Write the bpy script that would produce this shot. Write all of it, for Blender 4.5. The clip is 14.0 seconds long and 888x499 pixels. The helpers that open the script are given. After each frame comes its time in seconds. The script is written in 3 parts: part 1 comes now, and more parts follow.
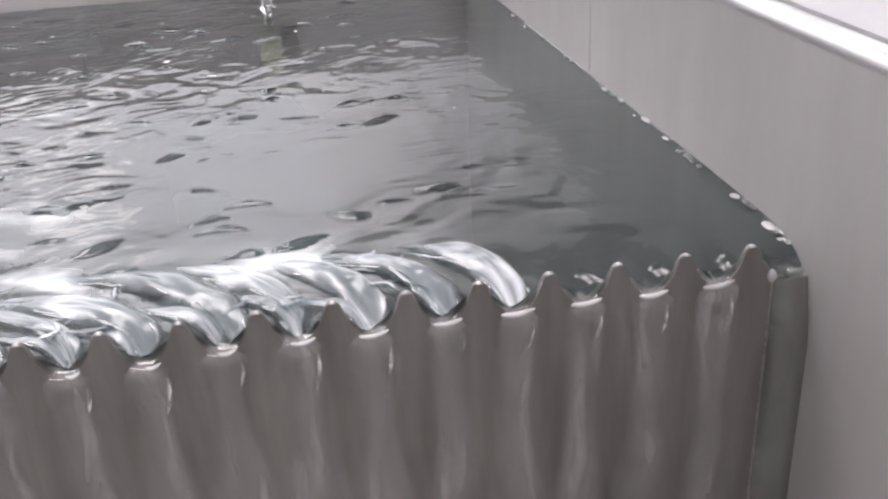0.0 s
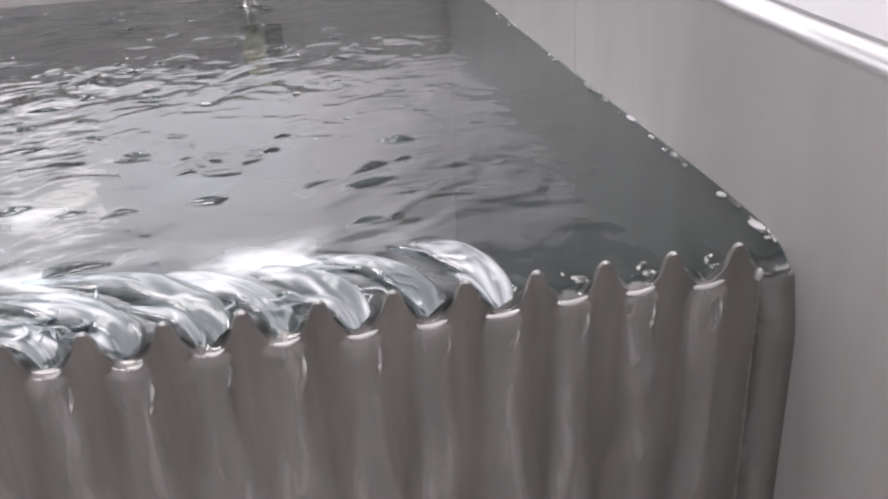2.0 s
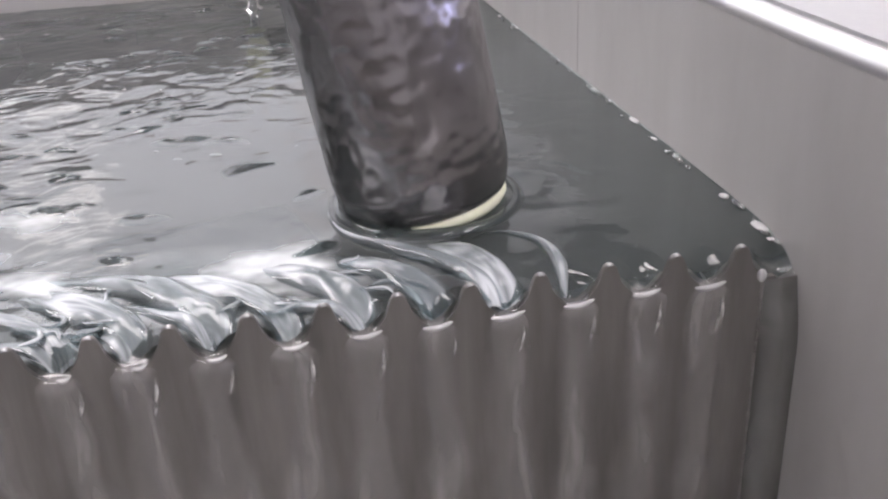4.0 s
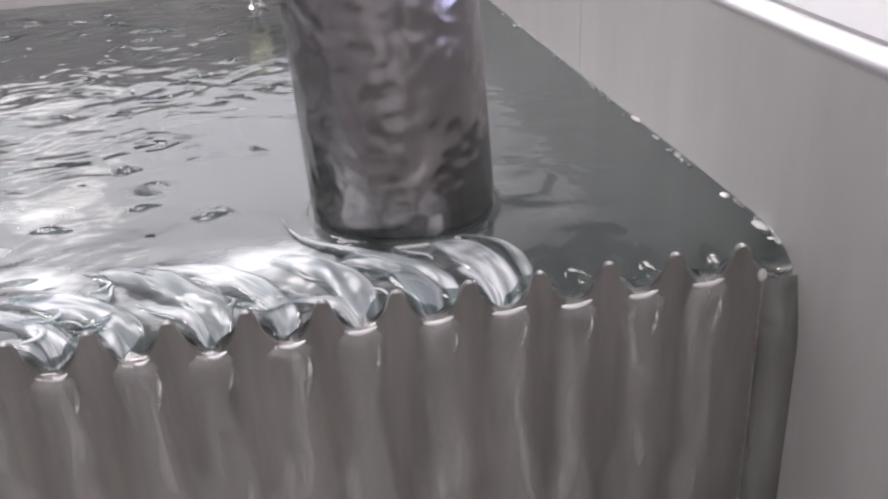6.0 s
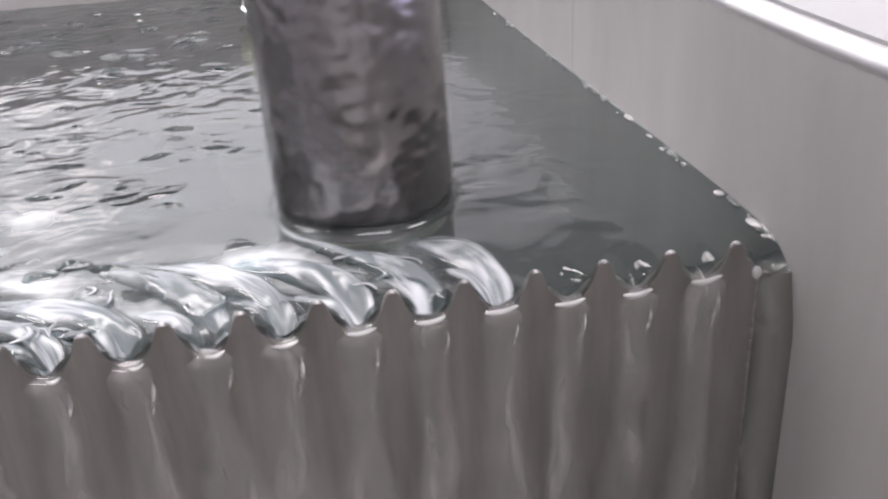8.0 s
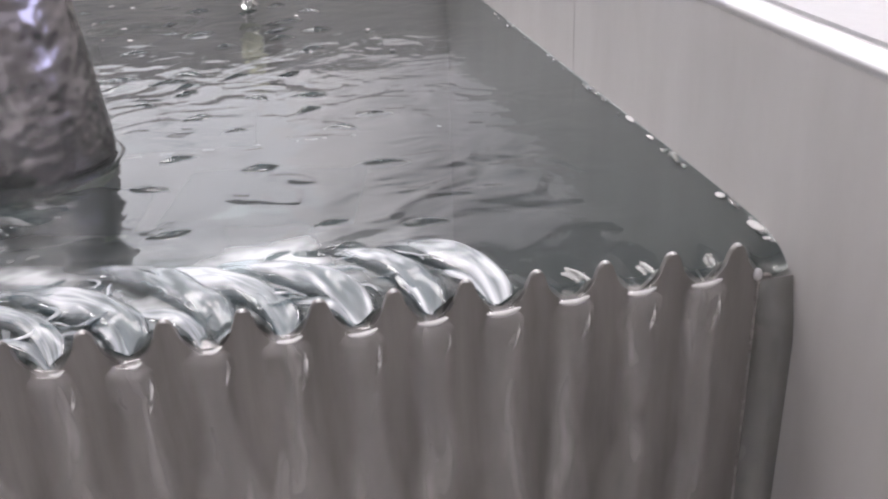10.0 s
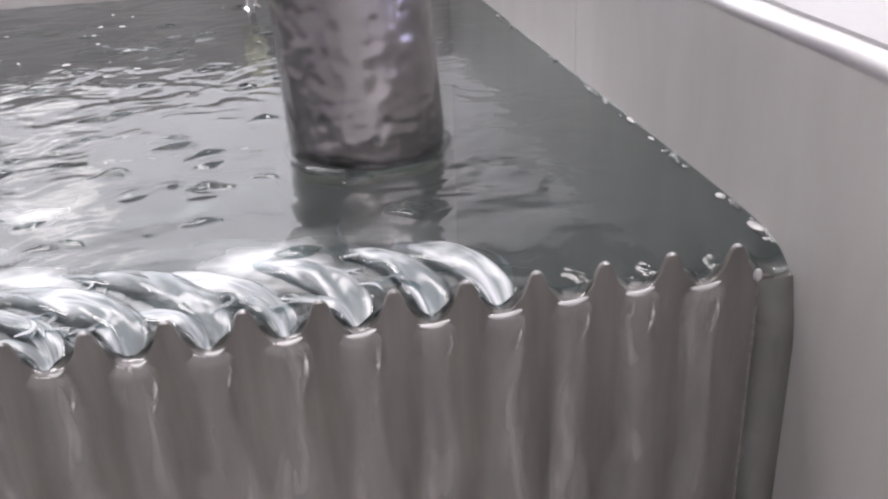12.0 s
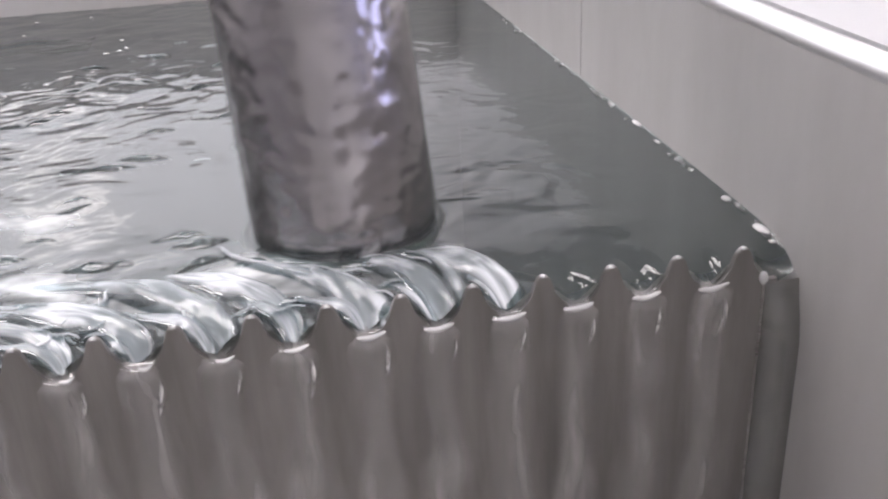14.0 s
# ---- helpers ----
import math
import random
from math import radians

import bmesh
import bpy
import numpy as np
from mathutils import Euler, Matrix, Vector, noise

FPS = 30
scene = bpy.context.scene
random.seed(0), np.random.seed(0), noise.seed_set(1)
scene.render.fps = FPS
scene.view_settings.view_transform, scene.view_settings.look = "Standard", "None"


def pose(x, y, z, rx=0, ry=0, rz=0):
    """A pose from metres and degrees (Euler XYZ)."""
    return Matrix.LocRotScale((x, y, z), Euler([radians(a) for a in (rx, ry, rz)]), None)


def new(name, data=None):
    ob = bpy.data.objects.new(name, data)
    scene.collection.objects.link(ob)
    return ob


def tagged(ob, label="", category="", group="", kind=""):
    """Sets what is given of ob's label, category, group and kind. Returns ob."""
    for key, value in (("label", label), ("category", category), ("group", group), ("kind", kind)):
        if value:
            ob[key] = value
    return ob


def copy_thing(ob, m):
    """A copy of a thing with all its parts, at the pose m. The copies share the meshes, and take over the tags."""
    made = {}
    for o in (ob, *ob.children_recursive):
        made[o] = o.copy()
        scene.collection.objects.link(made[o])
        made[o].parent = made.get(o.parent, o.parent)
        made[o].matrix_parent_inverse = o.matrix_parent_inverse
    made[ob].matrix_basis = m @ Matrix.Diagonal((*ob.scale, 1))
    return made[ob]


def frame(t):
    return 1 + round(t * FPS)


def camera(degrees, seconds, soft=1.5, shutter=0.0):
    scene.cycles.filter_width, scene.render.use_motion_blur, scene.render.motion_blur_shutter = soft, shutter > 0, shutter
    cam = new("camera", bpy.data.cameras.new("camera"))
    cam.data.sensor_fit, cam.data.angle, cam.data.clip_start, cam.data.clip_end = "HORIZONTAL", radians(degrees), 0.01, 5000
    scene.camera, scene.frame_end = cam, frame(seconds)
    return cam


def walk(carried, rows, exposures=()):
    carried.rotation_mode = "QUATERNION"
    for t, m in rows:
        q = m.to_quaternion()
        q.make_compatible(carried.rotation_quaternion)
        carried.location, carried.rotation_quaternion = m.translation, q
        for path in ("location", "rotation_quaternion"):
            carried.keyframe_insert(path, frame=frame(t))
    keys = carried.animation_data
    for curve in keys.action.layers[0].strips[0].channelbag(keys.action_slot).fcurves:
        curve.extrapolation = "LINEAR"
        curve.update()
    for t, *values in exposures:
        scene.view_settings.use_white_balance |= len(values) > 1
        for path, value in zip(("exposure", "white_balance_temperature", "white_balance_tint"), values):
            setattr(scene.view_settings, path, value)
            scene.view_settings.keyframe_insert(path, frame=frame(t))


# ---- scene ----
cam = camera(48.53, 14.0, soft=2.2, shutter=0.5)
walk(cam, [
    (0, pose(0.0693, -0.2309, 0.1250, 64.16, 2.54, -11.40)),
    (0.5, pose(0.0663, -0.2303, 0.1246, 64.24, 2.25, -12.20)),
    (1, pose(0.0664, -0.2300, 0.1249, 64.15, 2.22, -12.13)),
    (1.5, pose(0.0688, -0.2302, 0.1243, 64.25, 2.39, -12.03)),
    (2, pose(0.0684, -0.2290, 0.1243, 64.05, 2.21, -12.37)),
    (2.5, pose(0.0693, -0.2296, 0.1239, 64.23, 2.30, -12.25)),
    (3, pose(0.0681, -0.2299, 0.1250, 64.16, 2.51, -12.27)),
    (5.5, pose(0.0685, -0.2303, 0.1249, 64.21, 2.44, -12.21)),
    (6, pose(0.0693, -0.2302, 0.1245, 64.11, 2.29, -11.94)),
    (6.5, pose(0.0696, -0.2305, 0.1243, 63.94, 2.18, -11.89)),
    (7, pose(0.0692, -0.2302, 0.1237, 63.96, 2.15, -12.26)),
    (7.5, pose(0.0687, -0.2299, 0.1243, 63.95, 2.19, -12.33)),
    (8, pose(0.0686, -0.2299, 0.1245, 64.07, 2.47, -12.51)),
    (10.5, pose(0.0669, -0.2290, 0.1241, 64.09, 1.62, -12.64)),
    (11, pose(0.0670, -0.2281, 0.1242, 63.76, 1.38, -12.82)),
    (11.5, pose(0.0672, -0.2298, 0.1240, 64.07, 1.83, -12.58)),
    (12, pose(0.0682, -0.2306, 0.1244, 64.19, 2.12, -12.27)),
    (12.5, pose(0.0669, -0.2302, 0.1251, 64.23, 2.24, -12.47)),
    (13, pose(0.0678, -0.2314, 0.1255, 64.28, 2.46, -12.21)),
    (13.5, pose(0.0692, -0.2320, 0.1253, 64.34, 2.71, -11.82)),
    (14, pose(0.0682, -0.2318, 0.1254, 64.37, 2.55, -12.01)),
], exposures=[(0, -0.45, 6600, 17), (2, -0.48, 6600, 17), (3, -0.60, 6600, 17), (5.5, -0.49, 6600, 17), (6.5, -0.43, 6600, 17), (14, -0.41, 6600, 17)])

# ---- world and light ----
world = bpy.data.worlds.new("room_air")
scene.world = world
world.use_nodes = True
world.node_tree.nodes["Background"].inputs[0].default_value = (0.75, 0.78, 0.82, 1)
world.node_tree.nodes["Background"].inputs[1].default_value = 0.25

WINDOW_GLOW = 2.95     # daylight in the large far window
SIDE_GLOW = 5.0        # bluish window in the side wall
LAMP_GLOW = 17.0        # ceiling lamp panels

PITCH = 0.02           # spacing of the weir teeth
NOTCH = 0.0112         # depth of the notches
WALL_X = 0.2176        # side wall of the tank
RIM_Z = 0.059
LEVEL = -0.004         # water level
BACK_Y = 0.465
TUBE_R = 0.0302


# ---- materials ----
def material(name):
    m = bpy.data.materials.new(name)
    m.use_nodes = True
    nt = m.node_tree
    return m, nt, nt.nodes["Principled BSDF"]


def ramp(nt, source, low, high, a=0.3, b=0.7):
    r = nt.nodes.new("ShaderNodeValToRGB")
    r.color_ramp.elements[0].position, r.color_ramp.elements[1].position = a, b
    r.color_ramp.elements[0].color, r.color_ramp.elements[1].color = (*low, 1), (*high, 1)
    nt.links.new(source, r.inputs[0])
    return r.outputs[0]


def noise_at(nt, scale, stretch=(1, 1, 1), detail=4.0, rough=0.55, still=False):
    c = nt.nodes.new("ShaderNodeNewGeometry" if still else "ShaderNodeTexCoord")
    mp = nt.nodes.new("ShaderNodeMapping")
    mp.inputs["Scale"].default_value = stretch
    n = nt.nodes.new("ShaderNodeTexNoise")
    n.inputs["Scale"].default_value, n.inputs["Detail"].default_value = scale, detail
    n.inputs["Roughness"].default_value = rough
    nt.links.new(c.outputs["Position" if still else "Object"], mp.inputs[0])
    nt.links.new(mp.outputs[0], n.inputs["Vector"])
    return n.outputs[0]


def steel(name, low, high, rough, streak=(1, 1, 1), scale=40, bump=0.02, metal=1.0, still=False):
    m, nt, p = material(name)
    p.inputs["Metallic"].default_value = metal
    nt.links.new(ramp(nt, noise_at(nt, scale, streak, still=still), low, high), p.inputs["Base Color"])
    n2 = noise_at(nt, scale * 6, streak, 6, still=still)
    r = nt.nodes.new("ShaderNodeMapRange")
    r.inputs[3].default_value, r.inputs[4].default_value = rough * 0.8, rough * 1.25
    nt.links.new(n2, r.inputs[0])
    nt.links.new(r.outputs[0], p.inputs["Roughness"])
    b = nt.nodes.new("ShaderNodeBump")
    b.inputs["Strength"].default_value, b.inputs["Distance"].default_value = bump, 0.002
    nt.links.new(n2, b.inputs["Height"])
    nt.links.new(b.outputs[0], p.inputs["Normal"])
    return m


def matte(name, low, high, rough=0.7, scale=3):
    m, nt, p = material(name)
    nt.links.new(ramp(nt, noise_at(nt, scale), low, high), p.inputs["Base Color"])
    p.inputs["Roughness"].default_value = rough
    b = nt.nodes.new("ShaderNodeBump")
    b.inputs["Strength"].default_value, b.inputs["Distance"].default_value = 0.05, 0.01
    nt.links.new(noise_at(nt, scale * 30), b.inputs["Height"])
    nt.links.new(b.outputs[0], p.inputs["Normal"])
    return m


def glow(name, colour, strength, rise=None):
    """A light-giving pane; rise (z0, z1, low): the sky behind it brightens upwards."""
    m, nt, p = material(name)
    p.inputs["Base Color"].default_value = (*colour, 1)
    p.inputs["Emission Color"].default_value = (*colour, 1)
    p.inputs["Emission Strength"].default_value = strength
    if rise:
        xyz = nt.nodes.new("ShaderNodeSeparateXYZ")
        nt.links.new(nt.nodes.new("ShaderNodeNewGeometry").outputs["Position"], xyz.inputs[0])
        r = nt.nodes.new("ShaderNodeMapRange")
        r.inputs[1].default_value, r.inputs[2].default_value = rise[:2]
        r.inputs[3].default_value, r.inputs[4].default_value = rise[2] * strength, strength
        nt.links.new(xyz.outputs[2], r.inputs[0])
        nt.links.new(r.outputs[0], p.inputs["Emission Strength"])
    return m


def water_material(name, clear, tint, ior, rough=0.02, murk=(0.20, 0.22, 0.22), bump=0.0, air_glare=None, cloud=()):
    """Clear water with a little suspended dirt: see-through and milky parts under one glossy skin."""
    m = bpy.data.materials.new(name)
    m.use_nodes = True
    nt = m.node_tree
    nt.nodes.clear()
    out = nt.nodes.new("ShaderNodeOutputMaterial")
    see = nt.nodes.new("ShaderNodeBsdfTransparent")
    see.inputs[0].default_value = (*tint, 1)
    dirt = nt.nodes.new("ShaderNodeBsdfDiffuse")
    dirt.inputs[0].default_value = (*murk, 1)
    body = nt.nodes.new("ShaderNodeMixShader")
    body.inputs[0].default_value = 1 - clear
    if air_glare:
        # pale patches in the colour, for air and reflections; cloud: boxes (x, y, half x, half y) of the tank where
        # they gather
        amount = noise_at(nt, air_glare[1], air_glare[2], 3.0)
        r = nt.nodes.new("ShaderNodeMapRange")
        r.inputs[1].default_value, r.inputs[2].default_value = air_glare[3], air_glare[4]
        nt.links.new(amount, r.inputs[0])
        amount = r.outputs[0]
        if cloud:
            xyz = nt.nodes.new("ShaderNodeSeparateXYZ")
            nt.links.new(nt.nodes.new("ShaderNodeTexCoord").outputs["Object"], xyz.inputs[0])
            total = None
            for cx, cy, hx, hy, full in cloud:
                fall = []
                for k, (c, h) in enumerate(((cx, hx), (cy, hy))):
                    d = nt.nodes.new("ShaderNodeMath")
                    d.operation = "SUBTRACT"
                    d.inputs[1].default_value = c
                    nt.links.new(xyz.outputs[k], d.inputs[0])
                    a = nt.nodes.new("ShaderNodeMath")
                    a.operation = "ABSOLUTE"
                    nt.links.new(d.outputs[0], a.inputs[0])
                    m2 = nt.nodes.new("ShaderNodeMapRange")
                    m2.interpolation_type = "SMOOTHSTEP"
                    m2.inputs[1].default_value, m2.inputs[2].default_value = 0.35 * h, 1.25 * h
                    m2.inputs[3].default_value, m2.inputs[4].default_value = 1.0, 0.0
                    nt.links.new(a.outputs[0], m2.inputs[0])
                    fall.append(m2.outputs[0])
                mul = nt.nodes.new("ShaderNodeMath")
                mul.operation = "MULTIPLY"
                nt.links.new(fall[0], mul.inputs[0])
                nt.links.new(fall[1], mul.inputs[1])
                sc = nt.nodes.new("ShaderNodeMath")
                sc.operation = "MULTIPLY_ADD"
                sc.inputs[1].default_value = full
                nt.links.new(mul.outputs[0], sc.inputs[0])
                if total:
                    nt.links.new(total, sc.inputs[2])
                else:
                    sc.inputs[2].default_value = 0.0
                total = sc.outputs[0]
            mul = nt.nodes.new("ShaderNodeMath")
            mul.operation = "MULTIPLY"
            nt.links.new(amount, mul.inputs[0])
            nt.links.new(total, mul.inputs[1])
            amount = mul.outputs[0]
        mix = nt.nodes.new("ShaderNodeMix")
        mix.data_type = "RGBA"
        mix.inputs[6].default_value, mix.inputs[7].default_value = (*murk, 1), (*air_glare[0], 1)
        nt.links.new(amount, mix.inputs[0])
        nt.links.new(mix.outputs[2], dirt.inputs[0])
        thick = nt.nodes.new("ShaderNodeMapRange")
        thick.inputs[3].default_value, thick.inputs[4].default_value = 1 - clear, 0.88
        nt.links.new(amount, thick.inputs[0])
        nt.links.new(thick.outputs[0], body.inputs[0])
    nt.links.new(see.outputs[0], body.inputs[1])
    nt.links.new(dirt.outputs[0], body.inputs[2])
    gloss = nt.nodes.new("ShaderNodeBsdfGlossy")
    gloss.inputs["Color"].default_value = (1, 1, 1, 1)
    gloss.inputs["Roughness"].default_value = rough
    fres = nt.nodes.new("ShaderNodeFresnel")
    fres.inputs["IOR"].default_value = ior
    if bump:
        b = nt.nodes.new("ShaderNodeBump")
        b.inputs["Strength"].default_value, b.inputs["Distance"].default_value = bump, 0.001
        nt.links.new(noise_at(nt, 130, (1, 1.6, 1), 2), b.inputs["Height"])
        nt.links.new(b.outputs[0], gloss.inputs["Normal"])
        nt.links.new(b.outputs[0], fres.inputs["Normal"])
    skin = nt.nodes.new("ShaderNodeMixShader")
    nt.links.new(fres.outputs[0], skin.inputs[0])
    nt.links.new(body.outputs[0], skin.inputs[1])
    nt.links.new(gloss.outputs[0], skin.inputs[2])
    nt.links.new(skin.outputs[0], out.inputs[0])
    return m


def flow_water(name, clear, tint, murk, white, stretch, span, ior, rough, relief):
    """Running water: streaks follow the flow (along, across, strand), and the strand clears where it thins out at its rims."""
    m = bpy.data.materials.new(name)
    m.use_nodes = True
    nt = m.node_tree
    nt.nodes.clear()
    out = nt.nodes.new("ShaderNodeOutputMaterial")
    flow = nt.nodes.new("ShaderNodeAttribute")
    flow.attribute_name = "flow"
    mp = nt.nodes.new("ShaderNodeMapping")
    mp.inputs["Scale"].default_value = stretch
    nt.links.new(flow.outputs["Vector"], mp.inputs[0])
    n = nt.nodes.new("ShaderNodeTexNoise")
    n.inputs["Scale"].default_value, n.inputs["Detail"].default_value, n.inputs["Distortion"].default_value = 1.3, 3.0, 0.5
    nt.links.new(mp.outputs[0], n.inputs["Vector"])
    amount = nt.nodes.new("ShaderNodeMapRange")
    amount.interpolation_type = "SMOOTHSTEP"
    amount.inputs[1].default_value, amount.inputs[2].default_value = span
    nt.links.new(n.outputs[0], amount.inputs[0])
    xyz = nt.nodes.new("ShaderNodeSeparateXYZ")
    nt.links.new(flow.outputs["Vector"], xyz.inputs[0])
    wide = nt.nodes.new("ShaderNodeMath")
    wide.operation = "ABSOLUTE"
    nt.links.new(xyz.outputs[1], wide.inputs[0])
    depth = nt.nodes.new("ShaderNodeMapRange")
    depth.interpolation_type = "SMOOTHSTEP"
    depth.inputs[1].default_value, depth.inputs[2].default_value = 1.0, 0.35
    nt.links.new(wide.outputs[0], depth.inputs[0])
    mix = nt.nodes.new("ShaderNodeMix")
    mix.data_type = "RGBA"
    mix.inputs[6].default_value, mix.inputs[7].default_value = (*murk, 1), (*white, 1)
    nt.links.new(amount.outputs[0], mix.inputs[0])
    dirt = nt.nodes.new("ShaderNodeBsdfDiffuse")
    nt.links.new(mix.outputs[2], dirt.inputs[0])
    thick = nt.nodes.new("ShaderNodeMapRange")
    thick.inputs[3].default_value, thick.inputs[4].default_value = 1 - clear, 0.9
    nt.links.new(amount.outputs[0], thick.inputs[0])
    fill = nt.nodes.new("ShaderNodeMath")
    fill.operation = "MULTIPLY"
    nt.links.new(thick.outputs[0], fill.inputs[0])
    nt.links.new(depth.outputs[0], fill.inputs[1])
    see = nt.nodes.new("ShaderNodeBsdfTransparent")
    see.inputs[0].default_value = (*tint, 1)
    body = nt.nodes.new("ShaderNodeMixShader")
    nt.links.new(fill.outputs[0], body.inputs[0])
    nt.links.new(see.outputs[0], body.inputs[1])
    nt.links.new(dirt.outputs[0], body.inputs[2])
    b = nt.nodes.new("ShaderNodeBump")
    b.inputs["Strength"].default_value, b.inputs["Distance"].default_value = relief, 0.0009
    nt.links.new(n.outputs[0], b.inputs["Height"])
    gloss = nt.nodes.new("ShaderNodeBsdfGlossy")
    gloss.inputs["Roughness"].default_value = rough
    gloss.inputs["Color"].default_value = (1, 1, 1, 1)
    nt.links.new(b.outputs[0], gloss.inputs["Normal"])
    skin = nt.nodes.new("ShaderNodeMixShader")
    if ior:
        fres = nt.nodes.new("ShaderNodeFresnel")
        fres.inputs["IOR"].default_value = ior
        nt.links.new(b.outputs[0], fres.inputs["Normal"])
        nt.links.new(fres.outputs[0], skin.inputs[0])
    else:
        skin.inputs[0].default_value = 0.06      # a film too thin to mirror at a slant
    nt.links.new(body.outputs[0], skin.inputs[1])
    nt.links.new(gloss.outputs[0], skin.inputs[2])
    nt.links.new(skin.outputs[0], out.inputs[0])
    return m


STEEL_WALL = steel("brushed_stainless_wall", (0.54, 0.53, 0.52), (0.60, 0.59, 0.58), 0.55, (1, 1.4, 0.4), 22, 0.012, 0.42)
STEEL_WEIR = steel("dull_stainless_weir", (0.205, 0.196, 0.19), (0.345, 0.33, 0.32), 0.42, (2, 1, 0.28), 42, 0.05, 0.8, True)
# highlight on the tooth tips, painted as brighter steel
TIP_HIGHLIGHT = steel("tip_highlight_steel", (0.78, 0.78, 0.77), (0.88, 0.88, 0.87), 0.22, (1, 1, 1), 90, 0.03, 0.85)
STEEL_RIM = steel("polished_stainless_rim", (0.66, 0.65, 0.65), (0.74, 0.73, 0.73), 0.30, (1, 0.1, 1), 50, 0.01)
STEEL_TUBE = steel("polished_wet_tube", (0.25, 0.24, 0.245), (0.42, 0.40, 0.405), 0.24, (1, 1, 0.75), 16, 0.004)
wet = next(n for n in STEEL_TUBE.node_tree.nodes if n.type == "BUMP")
tube_nodes = STEEL_TUBE.node_tree
tube_nodes.links.new(noise_at(tube_nodes, 105, (1, 1, 1.0), 1.0), wet.inputs["Height"])
wet.inputs["Distance"].default_value = 0.003
up = tube_nodes.nodes.new("ShaderNodeSeparateXYZ")
tube_nodes.links.new(tube_nodes.nodes.new("ShaderNodeTexCoord").outputs["Object"], up.inputs[0])
wetness = tube_nodes.nodes.new("ShaderNodeMapRange")      # the water film ends about 10 cm up
wetness.inputs[1].default_value, wetness.inputs[2].default_value = 0.078, 0.105
wetness.inputs[3].default_value, wetness.inputs[4].default_value = 0.66, 0.06
tube_nodes.links.new(up.outputs[2], wetness.inputs[0])
tube_nodes.links.new(wetness.outputs[0], wet.inputs["Strength"])
# shaded gap between water and tooth, painted as near-black steel
FLANK_SHADE = steel("flank_shade_steel", (0.05, 0.05, 0.05), (0.11, 0.105, 0.10), 0.3, (1, 1, 1), 120, 0.05, 0.7)
BEAD = steel("weld_bead_steel", (0.3, 0.29, 0.28), (0.48, 0.46, 0.45), 0.28, (1, 1, 1), 300, 0.15)
WATER = water_material("tank_water", 0.86, (0.50, 0.57, 0.575), 1.42, 0.02, (0.15, 0.165, 0.165), bump=0.05)
# pale clouds: air by the weir, and a reflection painted in at the left
SHEET = water_material("tank_water_air_and_glare", 0.84, (0.50, 0.57, 0.575), 1.42, 0.05, (0.15, 0.165, 0.165), 0.14,
                       ((0.66, 0.69, 0.70), 30, (1, 1.3, 1), 0.38, 0.64),
                       ((0.045, 0.030, 0.075, 0.026, 1.0), (-0.02, 0.075, 0.035, 0.045, 0.8)))
# white streaks in the colour paint lamp reflections, along with some air
AIR_AND_GLINT = flow_water("air_and_glint_water", 0.45, (0.80, 0.87, 0.89), (0.31, 0.35, 0.365), (0.74, 0.77, 0.80), (0.30, 0.85, 1), (0.38, 0.74), 1.45, 0.06, 0.35)
FILM = flow_water("running_water_film", 0.74, (0.97, 0.97, 0.97), (0.36, 0.347, 0.338), (0.43, 0.416, 0.408), (0.2, 0.7, 1), (0.3, 0.95), None, 0.18, 0.08)
# pale colour that paints the highlights on the falls
FALL_GLINT = flow_water("fall_glint", 0.72, (0.97, 0.97, 0.97), (0.60, 0.59, 0.58), (0.76, 0.75, 0.74), (2.0, 0.8, 1), (0.35, 0.7), None, 0.12, 0.3)
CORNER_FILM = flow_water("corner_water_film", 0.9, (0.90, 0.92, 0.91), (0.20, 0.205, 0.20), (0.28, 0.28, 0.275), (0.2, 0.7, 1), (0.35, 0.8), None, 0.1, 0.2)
FOAM = water_material("bubble_skin", 0.8, (0.92, 0.94, 0.94), 1.5, 0.02, (0.6, 0.6, 0.6))
# mostly white diffuse: drops and bubbles, also painted highlights on tips and lips
DROP_AND_GLINT = water_material("white_bead_and_glint", 0.36, (0.95, 0.95, 0.95), 1.6, 0.05, (0.74, 0.74, 0.74))
CREAM = matte("cream_plastic_ring", (0.80, 0.82, 0.60), (0.90, 0.91, 0.74), 0.55, 40)
ROOM = matte("pale_room_plaster", (0.62, 0.61, 0.60), (0.7, 0.69, 0.68))
CEILING = matte("white_ceiling_paint", (0.74, 0.74, 0.74), (0.8, 0.8, 0.8))
COUNTER = matte("pale_worktop", (0.50, 0.50, 0.51), (0.56, 0.56, 0.57), 0.4, 8)
FLOOR = matte("grey_floor_screed", (0.22, 0.21, 0.2), (0.3, 0.29, 0.28), 0.6, 4)
SKY_RISE = (0.66, 1.15, 0.47)
DAYLIGHT = glow("daylight_pane", (0.93, 0.97, 1.0), WINDOW_GLOW, SKY_RISE)
CLEAR_SKY = glow("bare_daylight_pane", (0.98, 0.985, 0.97), WINDOW_GLOW * 1.55)
# unseen panes with stepped glow, added to fade the window's edge in reflections
DIMMED = [glow("dimmed_pane", (0.95, 0.96, 0.97), WINDOW_GLOW * k, SKY_RISE) for k in (0.92, 0.82, 0.71, 0.60, 0.49, 0.39, 0.30, 0.23, 0.18)]
DIMMEST = glow("dimmest_pane", (0.95, 0.95, 0.95), WINDOW_GLOW * 0.14)
BLUELIGHT = glow("blue_sky_pane", (0.62, 0.66, 1.0), SIDE_GLOW)
LAMP = glow("lamp_panel", (1.0, 0.985, 0.975), LAMP_GLOW)
FRAME = matte("painted_window_frame", (0.6, 0.6, 0.6), (0.7, 0.7, 0.7), 0.4)


